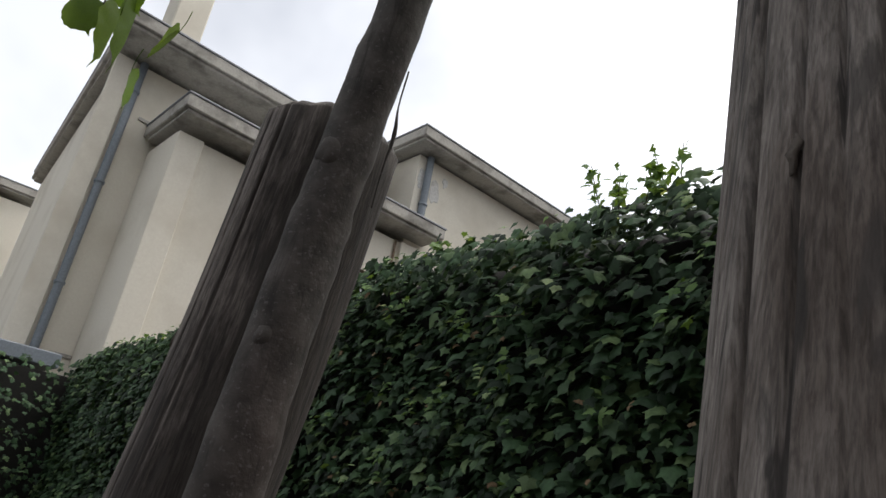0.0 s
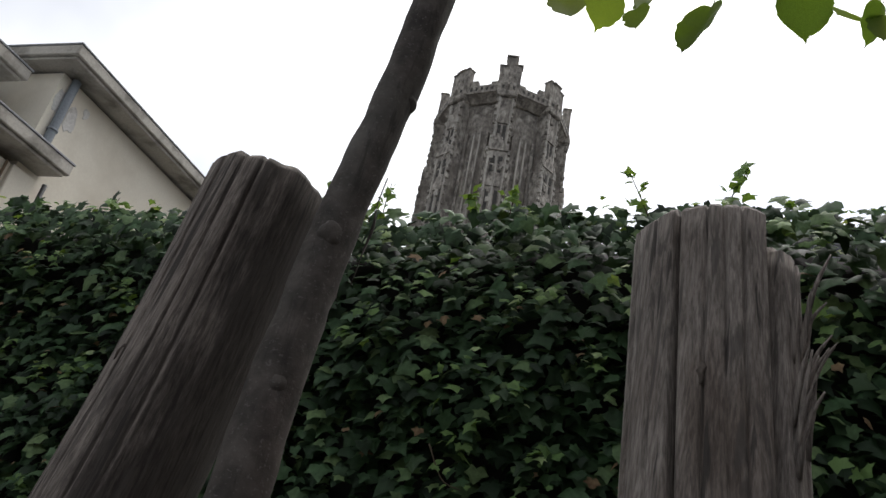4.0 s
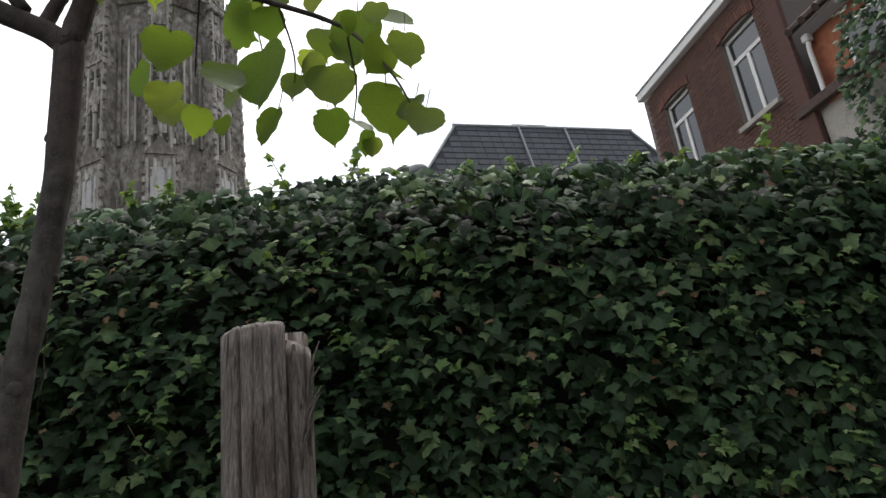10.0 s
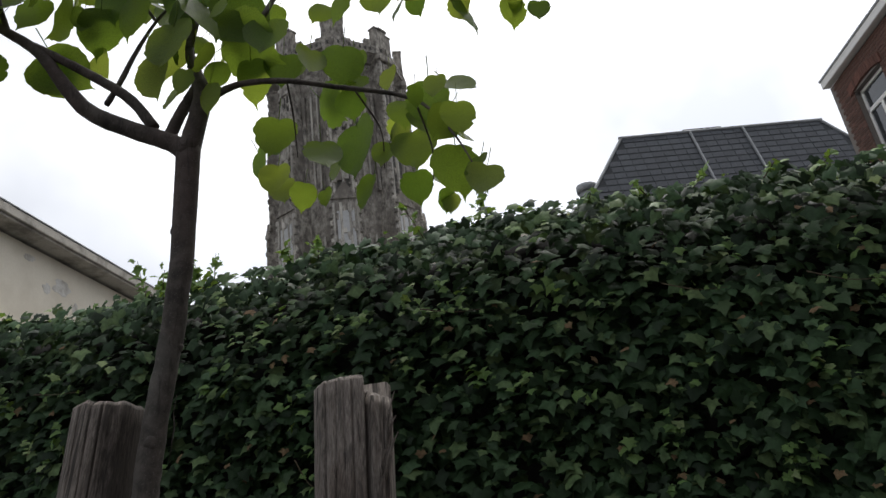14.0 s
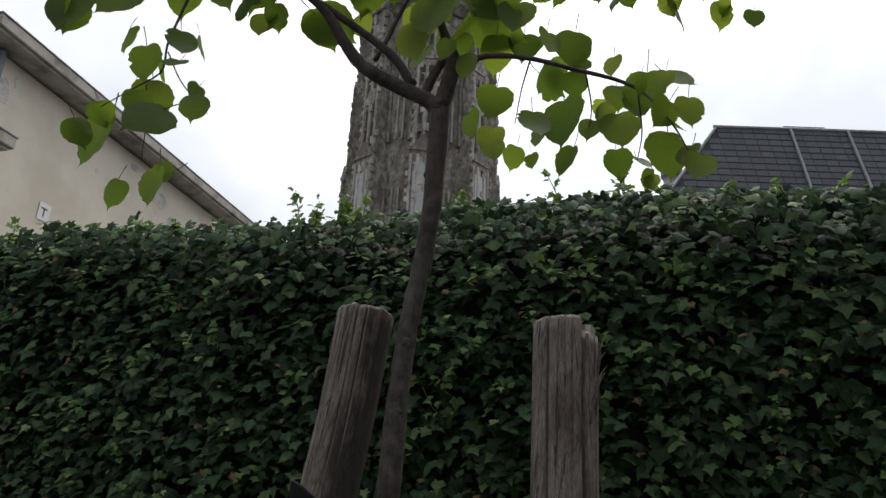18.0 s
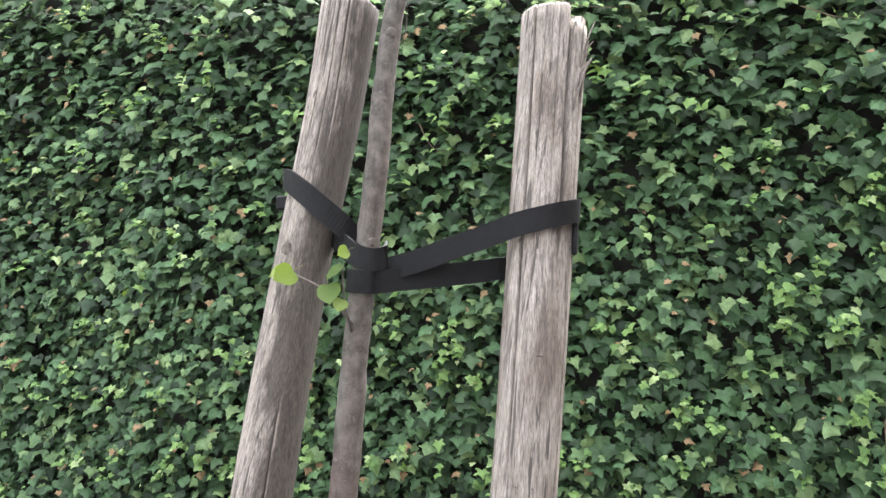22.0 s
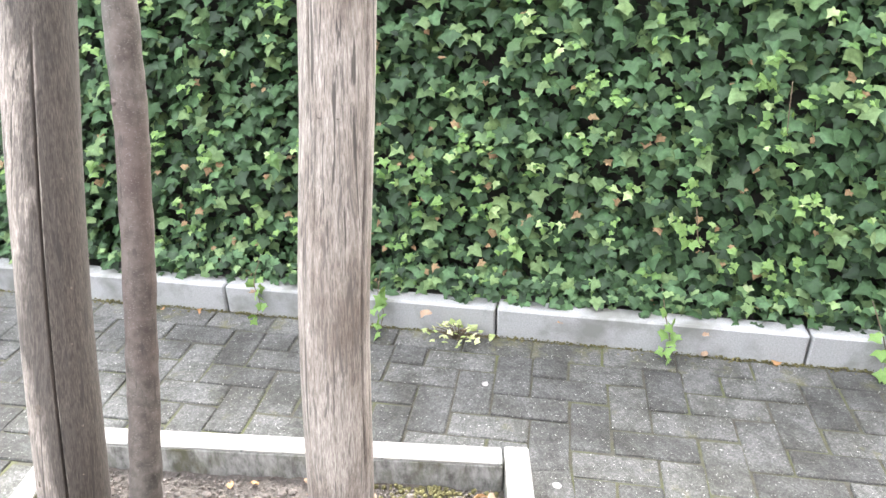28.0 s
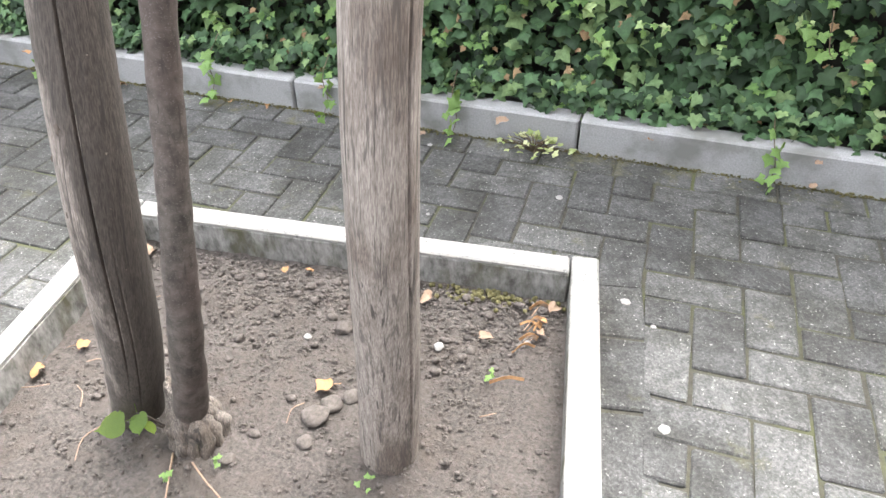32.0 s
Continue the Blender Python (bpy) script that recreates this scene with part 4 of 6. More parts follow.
def leaf_cloud(places, outs, sizes, rng):
    """One mesh of many ivy leaves: places, outward directions and sizes as arrays."""
    n, m = len(places), len(OUTLINE)
    tilt = rng.normal(0, 0.3, (n, 3))
    out = outs + tilt
    out /= np.linalg.norm(out, axis=1)[:, None]
    down = np.tile([0.0, 0.0, -1.0], (n, 1)) + rng.normal(0, 0.45, (n, 3)) - outs * 0.25
    down -= out * (down * out).sum(1)[:, None]
    down /= np.linalg.norm(down, axis=1)[:, None]
    side = np.cross(down, out)
    jig = 1 + rng.normal(0, 0.1, (n, m))
    x, y = OUTLINE[None, :, 0] * jig, -OUTLINE[None, :, 1] * jig
    lift = -0.28 * np.abs(x) - 0.2 * y * y + rng.normal(0, 0.03, (n, m))
    s = sizes[:, None, None]
    rim = places[:, None] + s * (side[:, None] * x[..., None] + down[:, None] * y[..., None] + out[:, None] * lift[..., None])
    mid = places[:, None] + s * (down[:, None] * 0.12 + out[:, None] * 0.03)
    verts = np.concatenate([mid, rim], 1).reshape(-1, 3)
    fan = np.array([(0, 1 + k, 1 + (k + 1) % m) for k in range(m)])
    faces = (np.arange(n)[:, None, None] * (m + 1) + fan[None]).reshape(-1, 3)
    return verts, faces


def raw_mesh(name, verts, faces, mat):
    me = bpy.data.meshes.new(name)
    me.vertices.add(len(verts))
    me.vertices.foreach_set("co", verts.astype(np.float32).ravel())
    k = faces.shape[1]
    me.loops.add(faces.size)
    me.loops.foreach_set("vertex_index", faces.astype(np.int32).ravel())
    me.polygons.add(len(faces))
    me.polygons.foreach_set("loop_start", np.arange(0, faces.size, k, dtype=np.int32))
    me.update(calc_edges=True)
    me.validate()
    me.materials.append(mat)
    return me


def front(x, z):
    """How far the ivy stands out in front of the wall."""
    swell = 0.075 * noise.noise(Vector((x * 0.9, 3.1, z * 0.9))) + 0.055 * noise.noise(Vector((x * 2.6, 7.7, z * 2.6))) + 0.03 * noise.noise(Vector((x * 7.0, 2.2, z * 7.0)))
    return 0.125 - 0.07 * z - swell


def crest(x):
    return 2.425 + 0.05 * noise.noise(Vector((x * 0.8, 1.7, 0))) + 0.03 * noise.noise(Vector((x * 3.1, 5.2, 0)))


rng = np.random.default_rng(5)
hedge = thing("ivy_hedge", "dense dark green ivy covering the whole garden wall", "ivy", place=Matrix.Translation((0, 0, 0)))


def hang(x):
    """The ivy grows in larger leaves that hang more steeply towards one end of the wall."""
    return min(1.0, max(0.0, (x - 0.1) / 0.9))


def ivy_layers(x0, x1, density, depth, small, big, top=True):
    P, O, S = [], [], []
    n = int((x1 - x0) * 2.35 * density)
    for x, z, d in zip(rng.uniform(x0, x1, n), rng.uniform(0.035, 1.0, n) ** 0.95 * 2.44, rng.random(n)):
        zc = crest(x)
        if z > zc:
            continue
        y = front(x, z) + depth * d + max(0, z - zc + 0.16) ** 2 * 3.0
        k = hang(x)
        P.append((x, y, z)), O.append((0.0, -0.78 - 0.04 * k, 0.6 - 0.12 * k)), S.append((small + (big - small) * rng.random() ** 1.3) * (1 + 0.06 * k))
    if top:
        n = int((x1 - x0) * 0.32 * density)
        for x, y in zip(rng.uniform(x0, x1, n), rng.uniform(-0.06, 0.34, n)):
            z = crest(x) + 0.035 - 1.2 * max(0, 0.05 - y) ** 2 * 6 + rng.normal(0, 0.022)
            P.append((x, y, z)), O.append((0.0, -0.85, 0.42)), S.append(rng.uniform(small, big) * 0.9)
    return np.array(P), np.array(O), np.array(S)


# the wall under the leaves, rounded off by old stems, near-black as painted gap shade
xs = [-8.0 + 0.2 * k for k in range(66)]
bm = bmesh.new()
cols = []
for x in xs:
    c = crest(x) - 0.02
    line = [(front(x, z) + 0.15, z) for z in (-0.5, 0.0, 0.4, 0.8, 1.2, 1.6, 2.0)]
    line += [(front(x, c - 0.2) + 0.14, c - 0.2), (front(x, c - 0.07) + 0.15, c - 0.06), (front(x, c) + 0.2, c), (0.3, c), (0.42, c - 0.1), (0.42, -0.5)]
    cols.append([bm.verts.new((x, y, z)) for y, z in line])
for a, c in zip(cols, cols[1:]):
    for k in range(len(a) - 1):
        bm.faces.new((a[k], c[k], c[k + 1], a[k + 1]))
garden_wall = part("wall_behind_ivy", bm, SHADE_BLACK, None, smooth=True)
tagged(garden_wall, "garden wall under stems and ivy, coloured near-black as shade between leaves", "wall", kind="structure")
V, F = [], []
base = 0
for x0, x1, dens, dep, sm, bg in ((-7.4, -2.6, 1300, 0.1, 0.034, 0.064), (-2.6, 2.4, 2250, 0.17, 0.028, 0.063), (2.4, 4.6, 900, 0.12, 0.04, 0.075)):
    v, fcs = leaf_cloud(*ivy_layers(x0, x1, dens, dep, sm, bg), rng)
    V.append(v), F.append(fcs + base)
    base += len(v)
foliage = part("foliage", raw_mesh("foliage", np.concatenate(V), np.concatenate(F), IVY), None, hedge)
foliage["kind"] = "stuff"
# ragged lower fringe over the kerb
n = 1500
X = rng.uniform(-4.5, 3.0, n)
P = np.array([W(x, 0.035 + 0.06 * u + 0.03 * noise.noise(Vector((x * 4, 9.0, 0))), 0.1 + 0.11 * w) for x, u, w in zip(X, rng.random(n), rng.random(n))])
v, fcs = leaf_cloud(P, np.tile([0.0, -0.66, 0.75], (n, 1)), rng.uniform(0.02, 0.045, n), rng)
fringe = part("lower_fringe", raw_mesh("lower_fringe", v, fcs, IVY), None, hedge)
fringe["kind"] = "stuff"
# pale young leaves in tufts all over the ivy and along its crest, and withered ones between
P, O, S = [], [], []
for k in range(330):
    x, z = rng.uniform(-2.8, 2.4), 2.36 * rng.random() ** (1.25 if k % 3 else 2.0) + 0.06
    for q in range(rng.integers(3, 9)):
        xx, zz = x + rng.normal(0, 0.022), z + rng.normal(0, 0.02)
        P.append((xx, front(xx, zz) - rng.uniform(0.0, 0.03), zz)), O.append((0.0, -0.6, 0.8)), S.append(rng.uniform(0.014, 0.036))
for k in range(520):
    x = rng.uniform(-6.5, 3.6)
    P.append((x, rng.uniform(-0.06, 0.2), crest(x) + 0.025 + 0.025 * rng.random())), O.append((0.0, -0.4, 0.9)), S.append(rng.uniform(0.015, 0.038))
v, fcs = leaf_cloud(np.array(P), np.array(O), np.array(S), rng)
young = part("young_foliage", raw_mesh("young_foliage", v, fcs, IVY_YOUNG), None, hedge, "pale yellow-green young leaves")
young["kind"] = "stuff"
n = 420
X, Z = rng.uniform(-2.6, 2.4, n), rng.uniform(0.05, 2.2, n) ** 1.2 * 0.9
P = np.array([(x, front(x, z) + rng.uniform(0.0, 0.03), z) for x, z in zip(X, Z)])
v, fcs = leaf_cloud(P, np.tile([0.0, -0.7, 0.7], (n, 1)), rng.uniform(0.015, 0.035, n), rng)
withered = part("withered_leaves", raw_mesh("withered_leaves", v, fcs, IVY_DRY), None, hedge, "brown withered ivy leaves")
withered["kind"] = "stuff"
# the hedge turns a corner at its far end
n = 5200
yy, zz = rng.uniform(-4.5, 0.1, n), rng.uniform(-0.4, 2.4, n)
P = np.stack([-7.35 + 0.12 * rng.random(n) ** 2, yy, zz], 1)
v, fcs = leaf_cloud(P, np.tile([0.86, 0.0, 0.5], (n, 1)), rng.uniform(0.035, 0.055, n), rng)
side_hedge = part("ivy_hedge", raw_mesh("side_foliage", v, fcs, IVY))
tagged(side_hedge, "shaded dark ivy hedge on the side wall", "ivy", kind="stuff")
# the same painted shade colour shows through the side ivy's gaps
side_wall = part("wall_under_side_ivy", box(-7.7, -7.45, -4.6, 0.2, -0.6, 2.3), SHADE_BLACK)
tagged(side_wall, "wall under the side ivy, coloured near-black as shade between leaves", "wall", kind="structure")

# single leaves on the surface: mature ones and pale young tufts
SINGLE = []
for k in range(4):
    r2 = np.random.default_rng(40 + k)
    v, fcs = leaf_cloud(np.zeros((1, 3)), np.array([[0.0, -0.66, 0.75]]), np.array([1.0]), r2)
    SINGLE.append((raw_mesh("ivy_leaf", v, fcs, IVY_BROAD), raw_mesh("ivy_leaf", v, fcs, IVY_YOUNG)))
rnd = random.Random(3)
for k in range(200):
    x, z = rnd.uniform(-1.7, 1.7), rnd.uniform(0.15, 2.25)
    place = Matrix.Translation((x, front(x, z) - 0.012, z)) @ pose(0, 0, 0, rnd.gauss(0, 14), rnd.gauss(0, 20), rnd.gauss(0, 22)) @ Matrix.Scale(rnd.uniform(0.036, 0.056), 4)
    part("leaf", SINGLE[k % 4][0], None, hedge, place=place)
TUFTS = [(0.344, 1.70), (-0.575, 1.838), (-0.64, 1.815), (-0.69, 1.98), (-0.04, 1.98), (0.62, 1.905), (0.263, 1.873), (0.24, 2.175), (-0.91, 2.06), (-1.145, 1.86), (-0.646, 1.914), (-0.57, 0.943), (0.783, 0.904), (0.544, 1.243), (0.6, 0.42), (0.76, 0.89), (-0.76, 1.12), (0.1, 1.15), (0.5, 1.3), (-1.3, 1.5), (-1.1, 0.8), (-0.2, 0.45), (0.05, 0.3), (0.9, 0.35), (1.2, 1.4), (0.95, 1.9), (0.2, 2.2), (0.6, 2.22), (-0.1, 2.24), (1.1, 2.15), (-1.5, 2.0), (-1.8, 1.2), (-1.5, 0.5), (-0.9, 0.35), (1.4, 0.7), (-2.1, 1.7), (0.45, 1.05), (-0.4, 1.4), (0.78, 1.55), (1.6, 1.9), (-0.55, 0.6)]
for x, z in TUFTS:
    for k in range(rnd.randint(3, 5)):
        xx, zz = x + rnd.gauss(0, 0.025), z + rnd.gauss(0, 0.025)
        place = Matrix.Translation((xx, front(xx, zz) - rnd.uniform(0.012, 0.03), zz)) @ pose(0, 0, 0, rnd.gauss(0, 20), rnd.gauss(0, 30), rnd.gauss(0, 30)) @ Matrix.Scale(rnd.uniform(0.022, 0.042), 4)
        part("leaf", SINGLE[k % 4][1], None, hedge, "pale young leaf", place=place)


def shoot(points, leaves, size, young=True):
    part("shoot", sweep(points, (0.0022, 0.001), 14, 5, wobble=0.2), IVY_STEM, hedge, "thin ivy shoot", True)
    line = spline(points, 30)
    for k in range(leaves):
        p = line[min(30, int(30 * (0.25 + 0.75 * (k + 0.5) / leaves)))]
        place = Matrix.Translation(p + Vector((rnd.gauss(0, 0.012), rnd.gauss(-0.008, 0.008), rnd.gauss(0, 0.008)))) @ pose(0, 0, 0, rnd.gauss(0, 25), rnd.gauss(0, 40), rnd.gauss(0, 50)) @ Matrix.Scale(size * rnd.uniform(0.6, 1.15), 4)
        part("leaf", SINGLE[k % 4][1 if young else 0], None, hedge, "pale young leaf", place=place)


for x, hgt, lean, leaves in ((-0.17, 0.17, -0.06, 5), (0.02, 0.16, 0.05, 6), (-0.98, 0.15, -0.03, 6), (-1.2, 0.2, -0.03, 7), (-1.14, 0.13, 0.02, 7), (-1.05, 0.09, 0.05, 5), (-0.94, 0.15, 0.02, 5), (-0.64, 0.1, -0.02, 5), (0.58, 0.06, -0.04, 3), (0.72, 0.07, 0.05, 3), (0.94, 0.06, 0.05, 3), (1.41, 0.14, 0.04, 6), (0.38, 0.06, 0.03, 3), (-1.95, 0.06, 0.03, 4), (1.1, 0.05, 0.05, 3), (-2.6, 0.1, 0.02, 4), (-0.55, 0.08, 0.02, 4), (-4.2, 0.18, -0.05, 5), (-3.9, 0.2, -0.08, 5)):
    z = crest(x) + 0.02
    hgt *= 0.8
    shoot([(x, 0.0, z), (x + lean * 0.5, -0.02, z + hgt * 0.5), (x + lean, -0.03, z + hgt)], leaves * 2, 0.033)
for x, z, dx, dz in ((0.55, 2.15, 0.18, -0.05), (0.95, 2.1, 0.2, -0.06), (-0.66, 1.8, 0.1, -0.1), (0.83, 0.9, 0.01, -0.16), (0.62, 0.5, 0.03, -0.12), (1.25, 1.0, 0.02, -0.12), (-0.2, 2.2, 0.2, -0.04), (-1.6, 2.15, 0.2, -0.02)):
    y = front(x, z) - 0.035
    shoot([(x, y, z), (x + dx * 0.5, y - 0.012, z + dz * 0.8), (x + dx, y - 0.01, z + dz)], 5, 0.02)
# trailing shoots over the kerb
for x in (-0.42, 0.54, -1.33, 1.18, -0.88, -2.1):
    shoot([W(x, 0.09, 0.2), W(x + 0.01, -0.012, 0.14), W(x + 0.03, -0.03, 0.07), W(x + 0.02, -0.07, 0.012)], 9, 0.04)

# bed between kerb and wall with fallen leaves, its colour holding the ivy's shade
bed_soil = part("planting_bed", box(-9, 5, 0.076, 0.2, -0.2, 0.06), SHADE_BLACK, place=GROUND)
tagged(bed_soil, "narrow strip of soil under the ivy, coloured near-black as shade", "soil", kind="structure")

# ---- small growth and litter ----
weed = thing("weed", "small variegated weed growing against the kerb", "plant", place=GROUND @ Matrix.Translation((-0.125, -0.05, 0.0)))
WEED_LEAF = SINGLE[1][1].copy()
WEED_LEAF.materials[0] = WEED
for k in range(40):
    a, rr = rnd.uniform(0, 6.3), rnd.uniform(0.02, 0.125)
    spot = Vector((rr * math.cos(a), min(0.035, rr * math.sin(a) * 0.55), 0.05 - 0.25 * rr + rnd.uniform(0, 0.02)))
    part("leaf", WEED_LEAF, None, weed, place=Matrix.Translation(spot) @ pose(0, 0, 0, rnd.gauss(-55, 15), rnd.gauss(0, 25), math.degrees(a) + 90) @ Matrix.Scale(rnd.uniform(0.016, 0.027), 4))
    part("stem", sweep([(0, 0, 0), spot * 0.5 + Vector((0, 0, 0.012)), spot], (0.0016, 0.0009), 5, 5), IVY_STEM, weed)
for x, y in ((-0.14, -1.31), (-0.43, -1.36), (0.0, -1.0), (-0.5, -1.42)):
    s = thing("seedling", "tiny green seedling in the pit soil", "plant", "seedlings in the pit", place=GROUND @ Matrix.Translation((x, y, 0.004)))
    for k in range(5):
        part("leaf", SINGLE[k % 4][1], None, s, place=Matrix.Translation((rnd.gauss(0, 0.008), rnd.gauss(0, 0.008), 0.012 + 0.004 * k)) @ pose(0, 0, 0, -50, rnd.gauss(0, 25), 72 * k) @ Matrix.Scale(0.012, 4))


def dry_leaf(x, y, size, rz, mat, z=0.0):
    me = linden_leaf(rnd.randrange(100, 900))
    for v in me.vertices:
        v.co += 0.34 * noise.noise_vector(v.co * 1.7 + Vector((x * 40, y * 40, 0)))
        v.co.y -= 0.5 * v.co.x ** 2
    me.materials.append(mat)
    ob = part("dry_leaf", me, None, None, place=GROUND @ Matrix.Translation((x, y, z)) @ pose(0, 0, 0, -82 + rnd.gauss(0, 12), rnd.gauss(0, 12), rz) @ Matrix.Scale(size, 4))
    tagged(ob, "curled dry brown leaf lying on the soil", "leaf", "fallen leaves")


for x, y, s in ((-0.057, -0.89, 0.036), (0.075, -0.75, 0.03), (0.082, -0.84, 0.03), (0.06, -0.8, 0.024), (-0.589, -0.81, 0.026), (-0.52, -0.8, 0.022), (-0.935, -1.267, 0.04), (-0.9, -1.2, 0.035), (-0.99, -0.86, 0.05), (-0.307, -1.12, 0.05), (-0.2, -0.8, 0.035), (-0.38, -0.78, 0.04), (-0.84, -1.17, 0.03), (-0.97, -1.35, 0.04)):
    dry_leaf(x, y, s * 0.8, rnd.uniform(0, 360), DRY_ORANGE if rnd.random() < 0.4 else DRY_BROWN, 0.014)
for k in range(22):
    dry_leaf(rnd.uniform(-2.2, 1.4), rnd.uniform(-0.07, -0.012) if rnd.random() < 0.6 else rnd.uniform(0.08, 0.12), rnd.uniform(0.014, 0.03), rnd.uniform(0, 360), DRY_ORANGE if rnd.random() < 0.4 else DRY_BROWN, 0.012 if rnd.random() < 0.6 else 0.1)


def pebble_cloud(n, where, lo, hi, seed):
    r3 = np.random.default_rng(seed)
    bm = bmesh.new()
    bmesh.ops.create_icosphere(bm, subdivisions=1, radius=1)
    bv = np.array([v.co for v in bm.verts])
    bf = np.array([[v.index for v in fc.verts] for fc in bm.faces])
    bm.free()
    V, F = [], []
    for k in range(n):
        s = lo + (hi - lo) * r3.random() ** 3
        V.append(bv * (1 + r3.normal(0, 0.16, (len(bv), 1))) * s * np.array([1, r3.uniform(0.6, 1), r3.uniform(0.5, 0.8)]) + where(r3))
        F.append(bf + k * len(bv))
    return np.concatenate(V), np.concatenate(F)


def laid(cloud):
    verts, faces = cloud
    m = np.array(PIT)
    return verts @ m[:3, :3].T + m[:3, 3], faces


clods = part("soil_crumbs", raw_mesh("soil_crumbs", *laid(pebble_cloud(13000, lambda r: (r.uniform(-1.13, -0.01), r.uniform(-1.05, -0.01) if r.random() < 0.6 else -abs(r.normal(0, 0.22)) - 0.01, -0.001 + r.uniform(-0.004, 0.005)), 0.0012, 0.0062, 2)), SOIL_CRUMB), None, place=GROUND)
tagged(clods, "loose crumbs and clods of dry soil in the pit", "soil crumbs", kind="stuff")
lumps = part("soil_clods", raw_mesh("soil_clods", *laid(pebble_cloud(240, lambda r: (r.uniform(-1.1, -0.04), -abs(r.normal(0, 0.16)) - 0.03 if r.random() < 0.7 else r.uniform(-1.0, -0.05), 0.003), 0.005, 0.016, 5)), SOIL_CRUMB), None, place=GROUND)
tagged(lumps, "larger rough clods of dry earth along the edging", "soil clods", kind="stuff")
for x, y, s, kind_ in ((-0.307, -1.2, 0.028, 0), (-0.29, -1.16, 0.022, 0), (-0.26, -1.13, 0.018, 0), (-0.135, -0.937, 0.011, 1), (-0.43, -1.0, 0.009, 1), (-0.42, -1.34, 0.014, 0), (0.05, -0.86, 0.009, 1), (-0.36, -0.95, 0.02, 0), (-0.3, -1.26, 0.016, 0)):
    bm = bmesh.new()
    bmesh.ops.create_icosphere(bm, subdivisions=3, radius=s)
    for v in bm.verts:
        v.co *= 1 + 0.35 * noise.noise(v.co * (1.1 / s) + Vector((x * 50, y * 50, 0)))
        v.co.z *= 0.65
    ob = part("clod" if kind_ == 0 else "pebble", bm, SOIL_CRUMB if kind_ == 0 else STRIP_TOP, None, smooth=True, place=GROUND @ Matrix.Translation((x, y, -0.004 + s * 0.45)))
    tagged(ob, "rough clod of dry earth" if kind_ == 0 else "small pale pebble on the soil", "clod" if kind_ == 0 else "pebble", "clods and pebbles in the pit")
bm = bmesh.new()
for k in range(14):
    x, y, a, ln = rnd.uniform(-1.0, 0.05), rnd.uniform(-1.4, -0.75), rnd.uniform(0, 6.3), rnd.uniform(0.03, 0.09)
    sweep([(x, y, 0.006), (x + ln * 0.5 * math.cos(a), y + ln * 0.5 * math.sin(a), 0.013), (x + ln * math.cos(a + 0.3), y + ln * math.sin(a + 0.3), 0.007)], (0.0014, 0.001), 6, 5, bm)
straws = part("dry_twigs", bm, DRY_BROWN, None, place=GROUND)
tagged(straws, "thin dry twigs and stalks strewn on the soil", "twigs", kind="stuff")
remains = thing("dry_plant_remains", "ragged orange dead leaf strips against the pit edging", "plant", place=GROUND @ Matrix.Translation((0.05, -0.83, 0.012)))
for k in range(12):
    a, ln, y0 = rnd.uniform(1.7, 3.6), rnd.uniform(0.025, 0.07), rnd.gauss(0, 0.05)
    part("strip", ribbon([(0.02, y0, 0.0), (0.02 + ln * 0.5 * math.cos(a), y0 + ln * 0.5 * math.sin(a) - 0.02, rnd.uniform(0.006, 0.02)), (0.02 + ln * math.cos(a), y0 + ln * math.sin(a) - 0.05, 0.002)], 8, rnd.uniform(0.004, 0.009), 0.001, (0.5, 0.5, 0.6)), DRY_ORANGE if k % 3 else DRY_BROWN, remains)
for pts in (((-0.523, -1.369, 0.014), (-0.498, -1.412, 0.02), (-0.478, -1.455, 0.012), (-0.46, -1.5, 0.01)), ((-0.474, -1.376, 0.016), (-0.429, -1.402, 0.018), (-0.382, -1.423, 0.012), (-0.33, -1.45, 0.01))):
    straw = part("straw", sweep(pts, (0.0022, 0.0018, 0.0014), 10, 6, wobble=0.2), DRY_BROWN, None, smooth=True, place=GROUND)
    tagged(straw, "long pale dry straw lying on the soil", "straw", "straws in the pit")
for x, y, s in ((0.24, -0.66, 0.012), (0.002, -0.275, 0.011), (0.361, -1.008, 0.012), (0.312, -0.725, 0.007), (-0.456, -0.104, 0.009), (-0.332, -0.467, 0.006)):
    bm = bmesh.new()
    bmesh.ops.create_cone(bm, cap_ends=True, segments=14, radius1=s, radius2=s * 0.8, depth=0.0016)
    for v in bm.verts:
        v.co.xy *= 1 + 0.25 * noise.noise(v.co * 120 + Vector((x * 30, 0, 0)))
    ob = part("gum_spot", bm, STRIP_TOP, None, place=GROUND @ Matrix.Translation((x, y, 0.0012)))
    tagged(ob, "flat whitish blob stuck to a paver", "spot", "blobs on the pavers")
# moss and dirt along the foot of the kerb
kerb_moss = part("kerb_moss", raw_mesh("kerb_moss", *pebble_cloud(3400, lambda r: ((lambda x: (x, -abs(r.normal(0, 0.01 + 0.03 * max(0, noise.noise(Vector((x * 3, 2.0, 0)))))) - 0.001, r.uniform(-0.004, 0.002)))(r.uniform(-3.2, 1.9))), 0.0015, 0.0065, 8), MOSS), None, place=GROUND)
tagged(kerb_moss, "yellowish moss and dirt along the kerb foot", "moss", kind="stuff")
# moss cushion in the pit corner
bm = bmesh.new()
for k in range(120):
    x, y = rnd.gauss(-0.2, 0.06), -abs(rnd.gauss(0, 0.02)) - 0.01
    bmesh.ops.create_icosphere(bm, subdivisions=1, radius=rnd.uniform(0.004, 0.009), matrix=Matrix.Translation((x, y, -0.006 + rnd.uniform(0, 0.012))))
